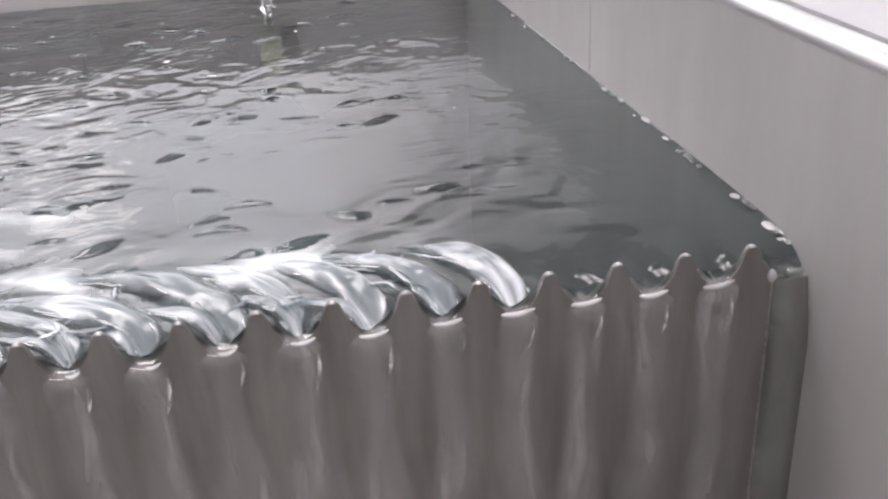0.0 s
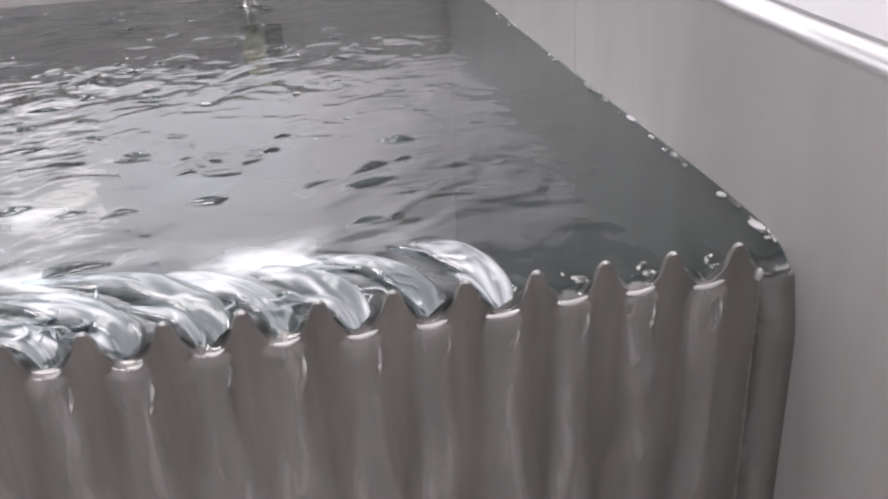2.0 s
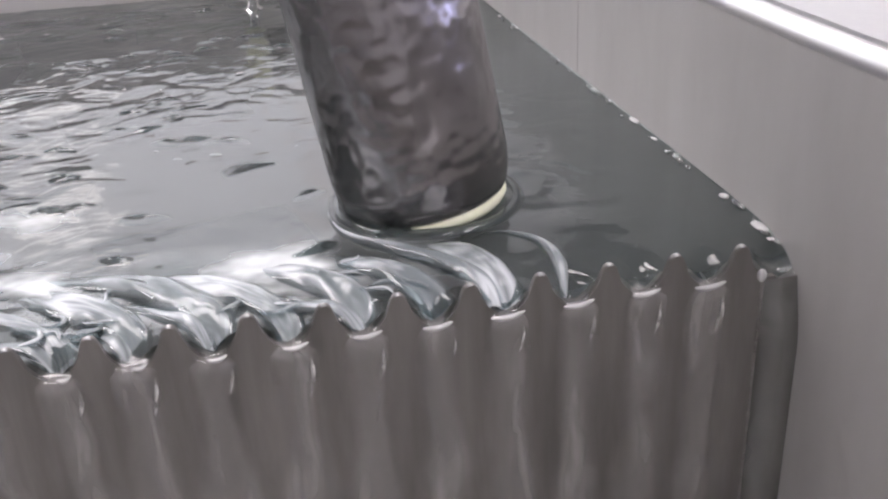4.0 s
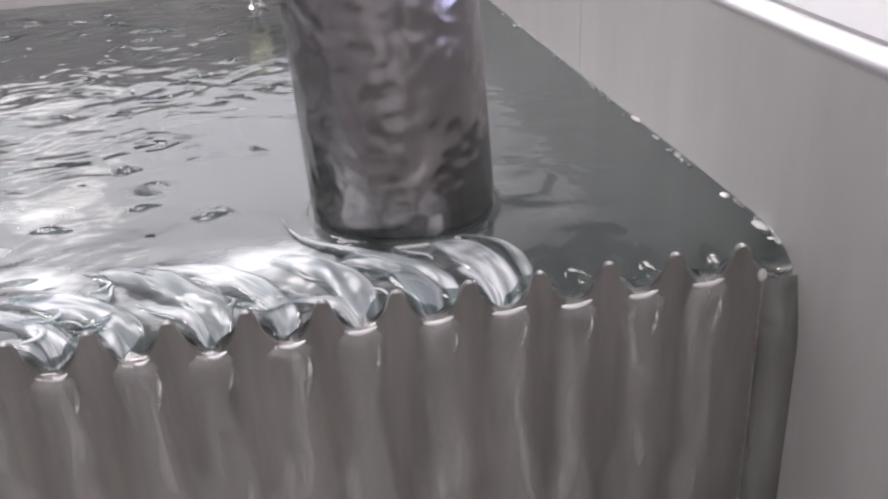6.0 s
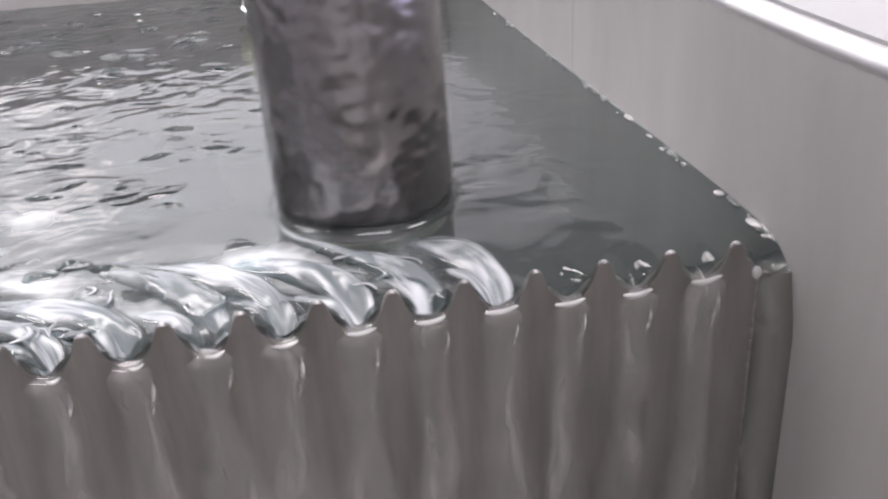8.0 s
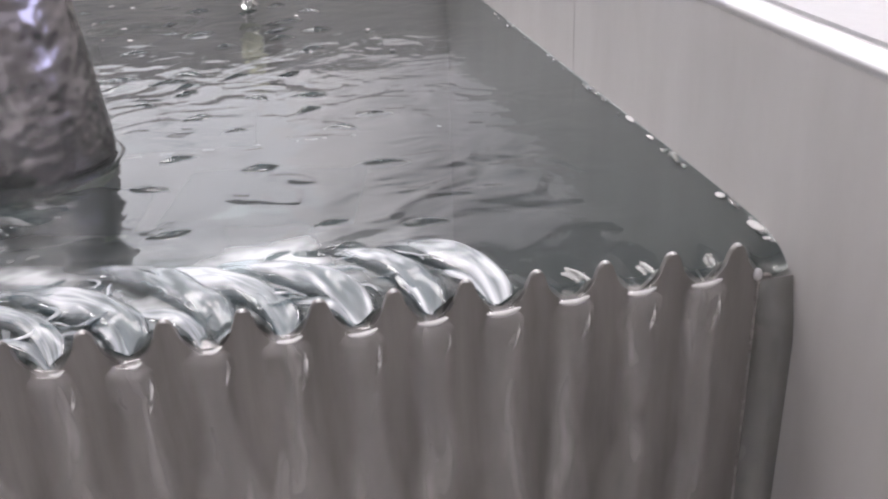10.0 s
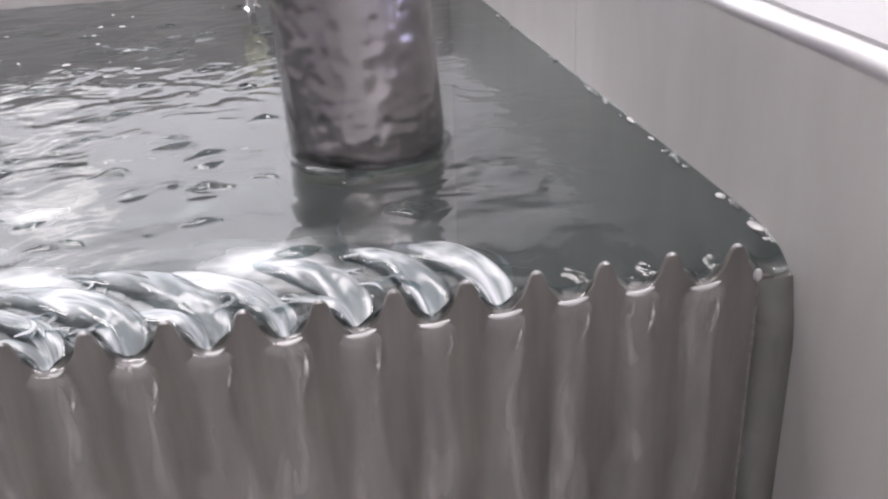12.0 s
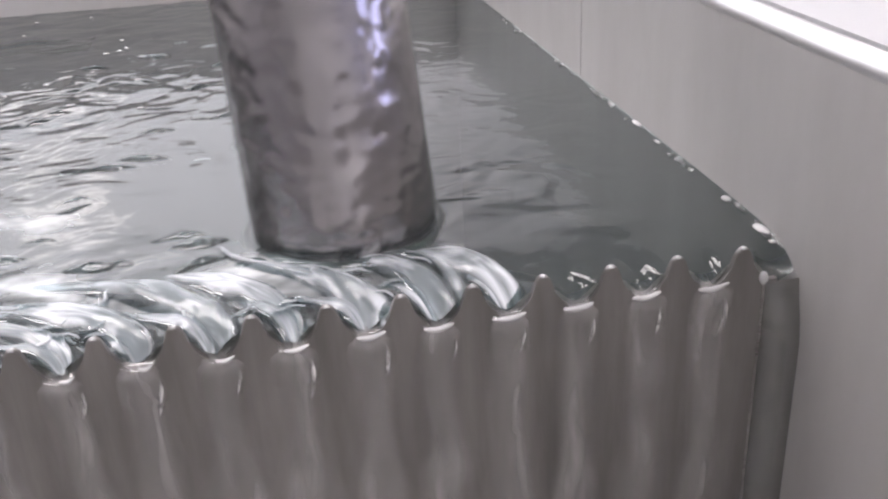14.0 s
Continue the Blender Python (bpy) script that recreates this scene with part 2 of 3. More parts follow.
# ---- mesh helpers ----
def part(name, bm, mat, parent=None, label="", smooth=False):
    me = bpy.data.meshes.new(name)
    bm.to_mesh(me)
    bm.free()
    return dress(name, me, mat, parent, label, smooth)


def dress(name, me, mat, parent=None, label="", smooth=False):
    me.materials.append(mat)
    if smooth:
        me.polygons.foreach_set("use_smooth", [True] * len(me.polygons))
    ob = new(name, me)
    if parent:
        ob.parent = parent
    if label:
        ob["label"] = label
    return ob


def box(bm, x0, x1, y0, y1, z0, z1, bevel=0.0):
    made = bmesh.ops.create_cube(bm, size=1, matrix=Matrix.LocRotScale(
        ((x0 + x1) / 2, (y0 + y1) / 2, (z0 + z1) / 2), None, (x1 - x0, y1 - y0, z1 - z0)))
    if bevel:
        edges = list({e for v in made["verts"] for e in v.link_edges})
        bmesh.ops.bevel(bm, geom=edges, offset=bevel, segments=2, affect="EDGES", profile=0.5)


def block(name, mat, bounds, parent=None, label="", bevel=0.0):
    bm = bmesh.new()
    box(bm, *bounds, bevel)
    return part(name, bm, mat, parent, label)


def grid_mesh(name, P, flip=False):
    """A mesh from an array of points, rows by columns."""
    n, m = P.shape[:2]
    i = np.arange(n * m).reshape(n, m)
    f = np.stack([i[:-1, :-1], i[:-1, 1:], i[1:, 1:], i[1:, :-1]], -1).reshape(-1, 4)
    if flip:
        f = f[:, ::-1]
    me = bpy.data.meshes.new(name)
    me.vertices.add(n * m)
    me.vertices.foreach_set("co", P.reshape(-1).astype(np.float32))
    me.loops.add(f.size)
    me.loops.foreach_set("vertex_index", f.reshape(-1).astype(np.int32))
    me.polygons.add(len(f))
    me.polygons.foreach_set("loop_start", np.arange(0, f.size, 4, dtype=np.int32))
    me.update(calc_edges=True)
    return me


def with_flow(me, along, across, strand):
    """Stores the run of the flow on a strand of water."""
    flow = np.stack(np.broadcast_arrays(along, across, float(strand)), -1).astype(np.float32)
    me.attributes.new("flow", "FLOAT_VECTOR", "POINT").data.foreach_set("vector", flow.reshape(-1))
    return me


def smooth(a, b, x):
    t = np.clip((x - a) / (b - a), 0, 1)
    return t * t * (3 - 2 * t)


def lathe(bm, rows, sides=64):
    """Rings (radius, z) joined into a surface of revolution about z."""
    rings = [[bm.verts.new((r * math.cos(2 * math.pi * k / sides), r * math.sin(2 * math.pi * k / sides), z))
              for k in range(sides)] for r, z in rows]
    for a, b in zip(rings, rings[1:]):
        for k in range(sides):
            bm.faces.new((a[k], a[(k + 1) % sides], b[(k + 1) % sides], b[k]))


# ---- the room round the tank ----
def setting():
    s = "structure"
    X0, X1, Y0, Y1, Z0, Z1 = -2.4, 2.4, -1.8, 2.6, -0.9, 1.7
    tagged(block("floor", FLOOR, (X0, X1, Y0, Y1, Z0 - 0.1, Z0)), "grey screed floor of the room", "floor", kind=s)
    tagged(block("ceiling", CEILING, (X0, X1, Y0, Y1, Z1, Z1 + 0.1)), "white painted ceiling", "ceiling", kind=s)
    tagged(block("wall_south", ROOM, (X0, X1, Y0 - 0.1, Y0, Z0, Z1)), "plain pale plaster wall", "wall", kind=s)
    tagged(block("wall_west", ROOM, (X0 - 0.1, X0, Y0, Y1, Z0, Z1)), "plain pale plaster wall", "wall", kind=s)
    # far wall with the large window opening
    wx0, wx1, wz0, wz1 = -2.3, 1.12, 0.46, 1.62
    bm = bmesh.new()
    box(bm, X0, wx0, Y1, Y1 + 0.1, Z0, Z1)
    box(bm, wx1, X1, Y1, Y1 + 0.1, Z0, Z1)
    box(bm, wx0, wx1, Y1, Y1 + 0.1, Z0, wz0)
    box(bm, wx0, wx1, Y1, Y1 + 0.1, wz1, Z1)
    tagged(part("wall_north", bm, ROOM), "pale plaster wall with a wide window", "wall", kind=s)
    win = tagged(new("window_1"), "wide window full of pale daylight", "window", kind=s)
    bars = (wx0, -0.85, wx1)
    edges = (wx0 + 0.008, -0.85, -0.70, -0.38, 0.20, 0.29, 0.37, 0.45, 0.52, 0.59, 0.66, 0.73, 0.80, 0.88, wx1 - 0.008)
    for x0, x1, mat in zip(edges, edges[1:], (DAYLIGHT, DAYLIGHT, CLEAR_SKY, DAYLIGHT, *DIMMED, DIMMEST)):
        spans = [(wz0 + 0.03, wz1 - 0.03, mat)]
        if mat is CLEAR_SKY:
            spans = [(wz0 + 0.03, 0.88, DAYLIGHT), (0.88, 1.07, CLEAR_SKY), (1.07, wz1 - 0.03, DAYLIGHT)]
        for z0, z1, m in spans:
            block("pane", m, (x0, x1, Y1 + 0.05, Y1 + 0.06, z0, z1), win, "" if m in (DAYLIGHT, CLEAR_SKY) else "unseen pane dimmed to soften the reflected window edge")
    for c in bars:
        block("mullion", FRAME, (max(c - 0.008, wx0), min(c + 0.008, wx1), Y1 + 0.03, Y1 + 0.08, wz0 + 0.03, wz1 - 0.03), win)
    block("sill", FRAME, (wx0, wx1, Y1 + 0.03, Y1 + 0.08, wz0, wz0 + 0.03), win)
    block("head", FRAME, (wx0, wx1, Y1 + 0.03, Y1 + 0.08, wz1 - 0.03, wz1), win)
    # side wall with the bluish window
    ey0, ey1, ez0, ez1 = -1.4, -0.1, -0.5, 0.9
    bm = bmesh.new()
    box(bm, X1, X1 + 0.1, Y0, ey0, Z0, Z1)
    box(bm, X1, X1 + 0.1, ey1, Y1, Z0, Z1)
    box(bm, X1, X1 + 0.1, ey0, ey1, Z0, ez0)
    box(bm, X1, X1 + 0.1, ey0, ey1, ez1, Z1)
    tagged(part("wall_east", bm, ROOM), "pale plaster wall with a small window", "wall", kind=s)
    win = tagged(new("window_2"), "small window with bluish sky light", "window", kind=s)
    block("pane", BLUELIGHT, (X1 + 0.05, X1 + 0.06, ey0 + 0.03, ey1 - 0.03, ez0 + 0.03, ez1 - 0.03), win)
    for b in ((ey0, ey0 + 0.03, ez0, ez1), (ey1 - 0.03, ey1, ez0, ez1), (ey0 + 0.03, ey1 - 0.03, ez0, ez0 + 0.03),
              (ey0 + 0.03, ey1 - 0.03, ez1 - 0.03, ez1)):
        block("window_frame", FRAME, (X1 + 0.03, X1 + 0.08, *b), win)


def ceiling_lamps():
    lamp = tagged(new("ceiling_light"), "unseen white panel lamp under the ceiling", "ceiling light", "ceiling lights")
    lamp.matrix_basis = pose(-0.5, 1.3, 1.7)
    for b in ((-0.72, -0.7, -0.2, 0.2), (0.7, 0.72, -0.2, 0.2), (-0.7, 0.7, -0.2, -0.18), (-0.7, 0.7, 0.18, 0.2)):
        block("frame", FRAME, (*b, -0.04, 0.0), lamp)
    block("diffuser", LAMP, (-0.7, 0.7, -0.18, 0.18, -0.03, -0.004), lamp, "glowing white diffuser")
    # unseen copies; the two at negative y are added to brighten the weir front
    for x, y, turn in ((-0.5, 0.75, 0), (0.0, -1.0, 0), (1.3, -0.5, 90)):
        copy_thing(lamp, pose(x, y, 1.7, 0, 0, turn))


# ---- the steel tank ----
def tank():
    s = "structure"
    y0, y1 = -0.62, BACK_Y
    # side wall with its rolled rim
    wall = tagged(block("wall_tank_side", STEEL_WALL, (WALL_X, WALL_X + 0.012, y0, y1 + 0.012, -0.24, RIM_Z - 0.005)),
                  "brushed stainless steel side wall of the tank", "tank wall", kind=s)
    bm = bmesh.new()
    n = 28
    prof = [(WALL_X - 0.0001 + 0.0062 * (1 - math.cos(a)), RIM_Z - 0.0050 + 0.0064 * math.sin(a)) for a in (math.pi * k / n for k in range(n // 2 + 1))]
    prof += [(WALL_X + 0.0061, RIM_Z - 0.007), (WALL_X, RIM_Z - 0.007)]
    rings = [[bm.verts.new((x, y, z)) for x, z in prof] for y in np.linspace(y0, y1 + 0.012, 24)]
    for a, b in zip(rings, rings[1:]):
        for k in range(len(prof) - 1):
            bm.faces.new((a[k], b[k], b[k + 1], a[k + 1]))
    part("rolled_rim", bm, STEEL_RIM, wall, "bright polished rolled edge", True)
    # vertical weld seam in the side wall
    bm = bmesh.new()
    rings = []
    for i, z in enumerate(np.linspace(LEVEL + 0.002, RIM_Z - 0.004, 90)):
        r = 0.00028 * (1 + 0.35 * math.sin(i * 1.9))
        rings.append([bm.verts.new((WALL_X - r * math.sin(a), 0.1935 + 2.2 * r * math.cos(a), z)) for a in np.linspace(0, math.pi, 7)])
    for a, b in zip(rings, rings[1:]):
        for k in range(6):
            bm.faces.new((a[k], a[k + 1], b[k + 1], b[k]))
    part("weld_seam", bm, STEEL_WALL, wall, "thin vertical weld seam", True)
    tagged(block("wall_tank_back", STEEL_WALL, (-0.34, WALL_X, y1, y1 + 0.012, -0.24, 0.058)),
           "brushed stainless steel back wall of the tank", "tank wall", kind=s)
    tagged(block("wall_tank_west", STEEL_WALL, (-0.352, -0.34, y0, y1 + 0.012, -0.24, RIM_Z)),
           "brushed stainless steel side wall of the tank", "tank wall", kind=s)
    tagged(block("wall_trough_front", STEEL_WALL, (-0.352, WALL_X + 0.012, y0 - 0.012, y0, -0.24, -0.12)),
           "brushed stainless steel low front wall of the trough", "tank wall", kind=s)
    tagged(block("tank_floor", STEEL_WEIR, (-0.352, WALL_X + 0.012, y0 - 0.012, y1 + 0.012, -0.25, -0.24)),
           "dull stainless steel bottom of tank and trough", "tank floor", kind=s)
    tagged(block("worktop", COUNTER, (WALL_X + 0.0038, 0.29, -0.62, BACK_Y + 0.012, RIM_Z - 0.0045, RIM_Z + 0.0022)),
           "pale worktop beside the tank", "worktop", kind=s)
    bm = bmesh.new()
    for x in (-0.3, 0.265):
        for y in (-0.55, 0.4):
            box(bm, x - 0.02, x + 0.02, y - 0.02, y + 0.02, -0.9, -0.25 if x < 0.2 else RIM_Z - 0.0045)
    tagged(part("support_legs", bm, STEEL_WEIR), "steel legs that carry tank and worktop", "legs", kind=s)


def corner_point(t, z, skin):
    """A point on the rounded post in the tank's corner, t from the plate to the side wall."""
    swell = 0.0002 + 0.0054 * smooth(-0.004, -0.034, z) + skin
    x = 0.2074 + (WALL_X - 0.2074) * (1 - math.cos(math.pi * 0.5 * t)) ** 0.8
    return (x, 0.0 - swell * math.sin(math.pi * min(1, 0.55 * t + 0.02)) ** 1.15, z)


def tooth_outline():
    half = [(0.0, 0.0), (0.0008, -0.0001), (0.0015, -0.0006), (0.0021, -0.0015), (0.0027, -0.0033), (0.0035, -0.0057),
            (0.0046, -0.0080), (0.0062, -0.0098), (0.0078, -NOTCH + 0.0002), (0.0100, -NOTCH)]
    return [(-x, z) for x, z in half[:0:-1]] + half


def weir():
    thing = tagged(new("weir"), "stainless overflow weir plate with pointed teeth", "weir")
    block("plate", STEEL_WEIR, (-0.339, 0.2112, 0.0, 0.002, -0.239, -NOTCH), thing)
    # one tooth, shared by all
    bm = bmesh.new()
    out = tooth_outline()
    front = [bm.verts.new((x, 0.0, z)) for x, z in out]
    back = [bm.verts.new((x, 0.002, z)) for x, z in out]
    bm.faces.new(front)
    bm.faces.new(back[::-1])
    for k in range(len(out) - 1):
        bm.faces.new((front[k + 1], front[k], back[k], back[k + 1]))
    edges = [e for e in bm.edges if abs(e.verts[0].co.y - e.verts[1].co.y) < 1e-6 and max(v.co.z for v in e.verts) > -NOTCH + 1e-4]
    bmesh.ops.bevel(bm, geom=edges, offset=0.0003, segments=2, affect="EDGES")
    me = bpy.data.meshes.new("tooth")
    bm.to_mesh(me)
    bm.free()
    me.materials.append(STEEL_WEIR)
    me.materials.append(TIP_HIGHLIGHT)
    me.materials.append(FLANK_SHADE)
    # by facing: tip tops painted as lit, slopes painted as shaded
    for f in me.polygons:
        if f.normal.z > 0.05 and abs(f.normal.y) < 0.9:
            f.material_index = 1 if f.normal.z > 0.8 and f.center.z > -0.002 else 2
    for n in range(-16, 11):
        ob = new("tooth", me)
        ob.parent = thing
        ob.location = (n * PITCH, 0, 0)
    # white beads that paint the highlight on the tips
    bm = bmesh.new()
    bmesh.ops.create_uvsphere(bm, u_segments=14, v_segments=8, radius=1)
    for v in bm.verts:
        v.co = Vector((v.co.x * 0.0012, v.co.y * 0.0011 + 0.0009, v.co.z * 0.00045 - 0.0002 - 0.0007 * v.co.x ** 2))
    me = bpy.data.meshes.new("tip_glint")
    bm.to_mesh(me)
    bm.free()
    me.materials.append(DROP_AND_GLINT)
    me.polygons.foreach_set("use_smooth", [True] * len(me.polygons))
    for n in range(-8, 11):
        ob = new("tip_glint", me)
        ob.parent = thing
        ob["label"] = "white bead painting the highlight on the tip"
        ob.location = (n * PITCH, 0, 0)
    # rounded end post between plate and side wall
    zs = np.concatenate([np.linspace(-0.0115, -0.045, 16), np.linspace(-0.06, -0.239, 8)])
    me = grid_mesh("corner_post", np.array([[corner_point(k / 16, z, 0.0) for k in range(17)] for z in zs]), True)
    dress("corner_post", me, STEEL_WEIR, thing, "rounded corner post welded to the side wall", True)
    bm = bmesh.new()
    rings = []
    for i, z in enumerate(np.linspace(-0.012, -0.238, 260)):
        q = 0.0004 * (1 + 0.3 * math.sin(i * 1.3) + 0.12 * math.sin(i * 0.37))
        rings.append([bm.verts.new((0.2072 + 1.3 * q * math.cos(t), -q * math.sin(t), z)) for t in np.linspace(0, math.pi, 7)])
    for p, q in zip(rings, rings[1:]):
        for k in range(6):
            bm.faces.new((p[k], p[k + 1], q[k + 1], q[k]))
    part("weld_bead", bm, BEAD, thing, "rippled vertical weld bead", True)


# ---- water ----
WAVES = np.random.RandomState(4)
CHOP = [(l, WAVES.normal(math.pi / 2 + 0.1, 0.75), WAVES.uniform(0, 6.28)) for l in np.geomspace(0.006, 0.04, 34)]


def chop(x, y):
    wx = x + 0.004 * np.sin(70 * y + 40 * x) + 0.003 * np.sin(150 * x - 90 * y)
    wy = y + 0.004 * np.sin(60 * x - 55 * y) + 0.003 * np.sin(130 * y + 110 * x + 1)
    h = 0
    for l, a, p in CHOP:
        k = 2 * math.pi / l
        h = h + (0.0029 + 0.0010 * smooth(0.15, 0.28, y) * (l < 0.014)) * l * np.sin(k * (wx * math.cos(a) + wy * math.sin(a)) + p)
    return h


def water_height(x, y):
    lively = 0.12 + 0.88 * smooth(0.212, 0.15, x + 0.012 * np.sin(30 * y))
    patch = 0.55 + 0.45 * np.sin(23 * x + 2 * np.sin(31 * y)) * np.sin(27 * y + 9 * x + 1)
    calm = 1 - 0.25 * smooth(0.14, 0.09, y) * smooth(0.12, 0.07, x)
    z = LEVEL + chop(x, y) * lively * patch * calm * smooth(0.0, 0.012, y)
    # fine ripples where the current from the inlet spreads out
    spread = np.exp(-((x - 0.122) / 0.032) ** 2 - ((y - 0.135) / 0.05) ** 2) * (0.55 + 0.45 * np.sin(95 * x + 2 * np.sin(70 * y)))
    run = y + 0.22 * x + 0.0022 * np.sin(120 * x + 1) + 0.0016 * np.sin(210 * x + 60 * y)
    z = z + spread * (0.00009 * np.sin(run * 1010) + 0.00010 * np.sin(run * 690 + 3 * np.sin(50 * x)))
    # curls that bend towards the notches near the weir
    left = smooth(0.175, 0.11, x)
    bend = x + 0.032 * (1 - (1 - np.clip(y / 0.038, 0, 1) ** 1.8) ** 0.556) * left + 0.0016 * np.sin(55 * x + 70 * y) * smooth(0, 0.012, y)
    u = 2 * math.pi * (bend - PITCH / 2) / PITCH
    near = np.exp(-np.maximum(y - 0.002, 0) / (0.0055 + 0.0055 * left))
    z = z - near * (0.0020 + 0.0026 * np.cos(u) + 0.0007 * np.cos(2 * u)) - 0.0010 * np.exp(-y / 0.035)
    ridge = left * np.exp(-((y - 0.015) / 0.015) ** 2)
    vary = 0.9 + 0.3 * np.sin(41 * x + 1) + 0.2 * np.sin(80 * x + 40 * y)
    z = z + ridge * vary * 0.0009 * np.sin(u + 1.3) + ridge * 0.0005 * np.sin(0.37 * u + 90 * y + 2)
    # the surface falls away into the corner by the side wall
    z = z - 0.0065 * np.exp(-np.maximum(y - 0.002, 0) / 0.007) * smooth(0.206, 0.2165, x)
    # meniscus at the side wall
    return z + 0.0012 * np.exp(-(WALL_X - x) / 0.0018)


def water():
    xs = np.linspace(-0.30, WALL_X, 520)
    ys = 0.002 + (BACK_Y - 0.002) * np.linspace(0, 1, 420) ** 1.7
    X, Y = np.meshgrid(xs, ys)
    ob = dress("water", grid_mesh("water", np.stack([X, Y, water_height(X, Y)], -1)), SHEET, smooth=True)
    return tagged(ob, "grey rippled water that fills the steel tank", "water", kind="structure")


def ease(z, zs, ws):
    """Smooth steps between the widths ws at the heights zs."""
    i = int(np.clip(np.searchsorted(zs, z) - 1, 0, len(zs) - 2))
    return ws[i] + (ws[i + 1] - ws[i]) * float(smooth(zs[i], zs[i + 1], z))


def stream_points(seed, wide=1.0, reach=1.0):
    """The sheet of water through one notch, over its lip and down the plate, about x = 0."""
    rnd = random.Random(seed)
    path = [(0.0060, -0.0088), (0.0036, -0.0094), (0.0018, -0.0099), (0.0004, -0.0103), (-0.0006, -0.0110), (-0.0016, -0.0126),
            (-0.0022, -0.015), (-0.0021, -0.018), (-0.0014, -0.022), (-0.0009, -0.026)]
    zs = list(np.linspace(-0.03, -0.23, 70))
    path += [(-0.0006, z) for z in zs]
    neck, fan = -0.036 * reach * rnd.uniform(0.85, 1.15), -0.058 * reach * rnd.uniform(0.9, 1.12)
    rows = []
    for i, (y, z) in enumerate(path):
        if z > -0.0112:
            w = 0.0052 + (z + 0.0088) * 0.5
        else:
            w = ease(z, [fan * 1.8, fan * 1.35, fan, (neck + fan) / 2, neck, -0.017, -0.0112],
                          [0.0070, 0.0100, 0.0122, 0.0092, 0.0060, 0.0066, 0.0060])
            w *= 1 + 0.05 * math.sin(z * 200 + seed)
        w *= wide
        sway = (0.0007 * math.sin(z * 60 + seed * 1.7) + 0.0003 * math.sin(z * 210 + seed)) * min(1, max(0, (-z - 0.012) / 0.02))
        row = []
        for u in np.linspace(-1, 1, 19):
            body = (1 - u * u) ** 1.8
            lift = 0.0005 * body + 0.00012 * math.sin(u * 5 + z * 190 + seed) * body
            f = smooth(-0.0104, -0.0200, z)
            y0, y1 = y - 0.0004 * body, 0.45 * y * body - lift + 0.0002 * (1 - body)
            row.append((u * w + sway, y0 + f * (y1 - y0), z + (1 - f) * (0.0009 * u * u - 0.0002)))
        rows.append(row)
    return np.array(rows)


def streams():
    made = []
    rnd = random.Random(11)
    for n in range(-10, 10):
        right = max(0.0, min(1.0, (n - 3) / 5))
        P = stream_points(n + 20, 1.0, 1.0 + 0.8 * right)
        ob = new("water_stream")
        u = np.linspace(-1, 1, 19)[None, :]
        dress("lip", with_flow(grid_mesh("lip", P[:9], True), P[:9, :, 2] * 100, u * 0.8, n * 3.7), FILM, ob, "rounded lip of water in the notch", smooth=True)
        dress("fall", with_flow(grid_mesh("fall", P[8:], True), P[8:, :, 2] * 100, u, n * 3.7), FILM, ob, "thin falling sheet of water", smooth=True)
        # white rounded strip that paints the highlight where the water turns over the notch
        half, off = 0.0021 + 0.0026 * smooth(1, 6, n), 0.0020 * smooth(6, 0, n)
        half *= rnd.uniform(0.9, 1.15)
        thin = 0.0007 + 0.0003 * smooth(1, 6, n)
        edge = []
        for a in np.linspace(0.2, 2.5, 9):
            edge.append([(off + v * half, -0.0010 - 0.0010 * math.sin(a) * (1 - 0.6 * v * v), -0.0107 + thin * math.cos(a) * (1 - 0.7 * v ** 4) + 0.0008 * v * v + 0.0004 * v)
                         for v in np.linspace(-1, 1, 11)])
        dress("lip_glint", grid_mesh("lip_glint", np.array(edge), True), DROP_AND_GLINT, ob, "white strip painting the highlight on the lip", smooth=True)
        # a pale raised patch that paints the glint on the side of the fall
        if n > -1:
            grow = rnd.uniform(0.75, 1.2)
            swell = []
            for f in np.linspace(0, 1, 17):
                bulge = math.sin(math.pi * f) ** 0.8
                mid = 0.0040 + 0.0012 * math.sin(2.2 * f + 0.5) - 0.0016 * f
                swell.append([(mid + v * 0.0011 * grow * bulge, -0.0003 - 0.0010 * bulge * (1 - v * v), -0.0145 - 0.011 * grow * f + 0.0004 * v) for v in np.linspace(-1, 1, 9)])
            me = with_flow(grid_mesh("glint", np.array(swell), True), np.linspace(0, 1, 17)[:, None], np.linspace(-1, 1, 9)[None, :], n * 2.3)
            dress("side_glint", me, FALL_GLINT, ob, "pale patch painting a glint on the falling sheet", smooth=True)
        ob.location = ((n + 0.5) * PITCH, -0.0002, 0)
        made.append(tagged(ob, "thin sheet of water running down from a weir notch", "water stream", "water streams"))
    # film in the corner by the side wall
    rows = []
    for y in (0.007, 0.005, 0.0035, 0.0022):
        rows.append([(x, y, float(water_height(x, y)) + 0.0004 * smooth(0.007, 0.0045, y) - 0.0003) for x in np.linspace(0.2066, WALL_X - 0.0002, 17)])
    for z in (-0.0120, -0.0140, -0.018, -0.024, -0.032, -0.042, -0.06, -0.12, -0.238):
        rows.append([corner_point(k / 16, z, 0.0002) for k in range(17)])
    rows = np.array(rows)
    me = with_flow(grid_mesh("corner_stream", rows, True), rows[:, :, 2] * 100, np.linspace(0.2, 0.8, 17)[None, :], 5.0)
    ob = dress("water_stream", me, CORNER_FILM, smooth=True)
    tagged(ob, "water film running down the rounded tank corner", "water stream", "water streams")
    return made


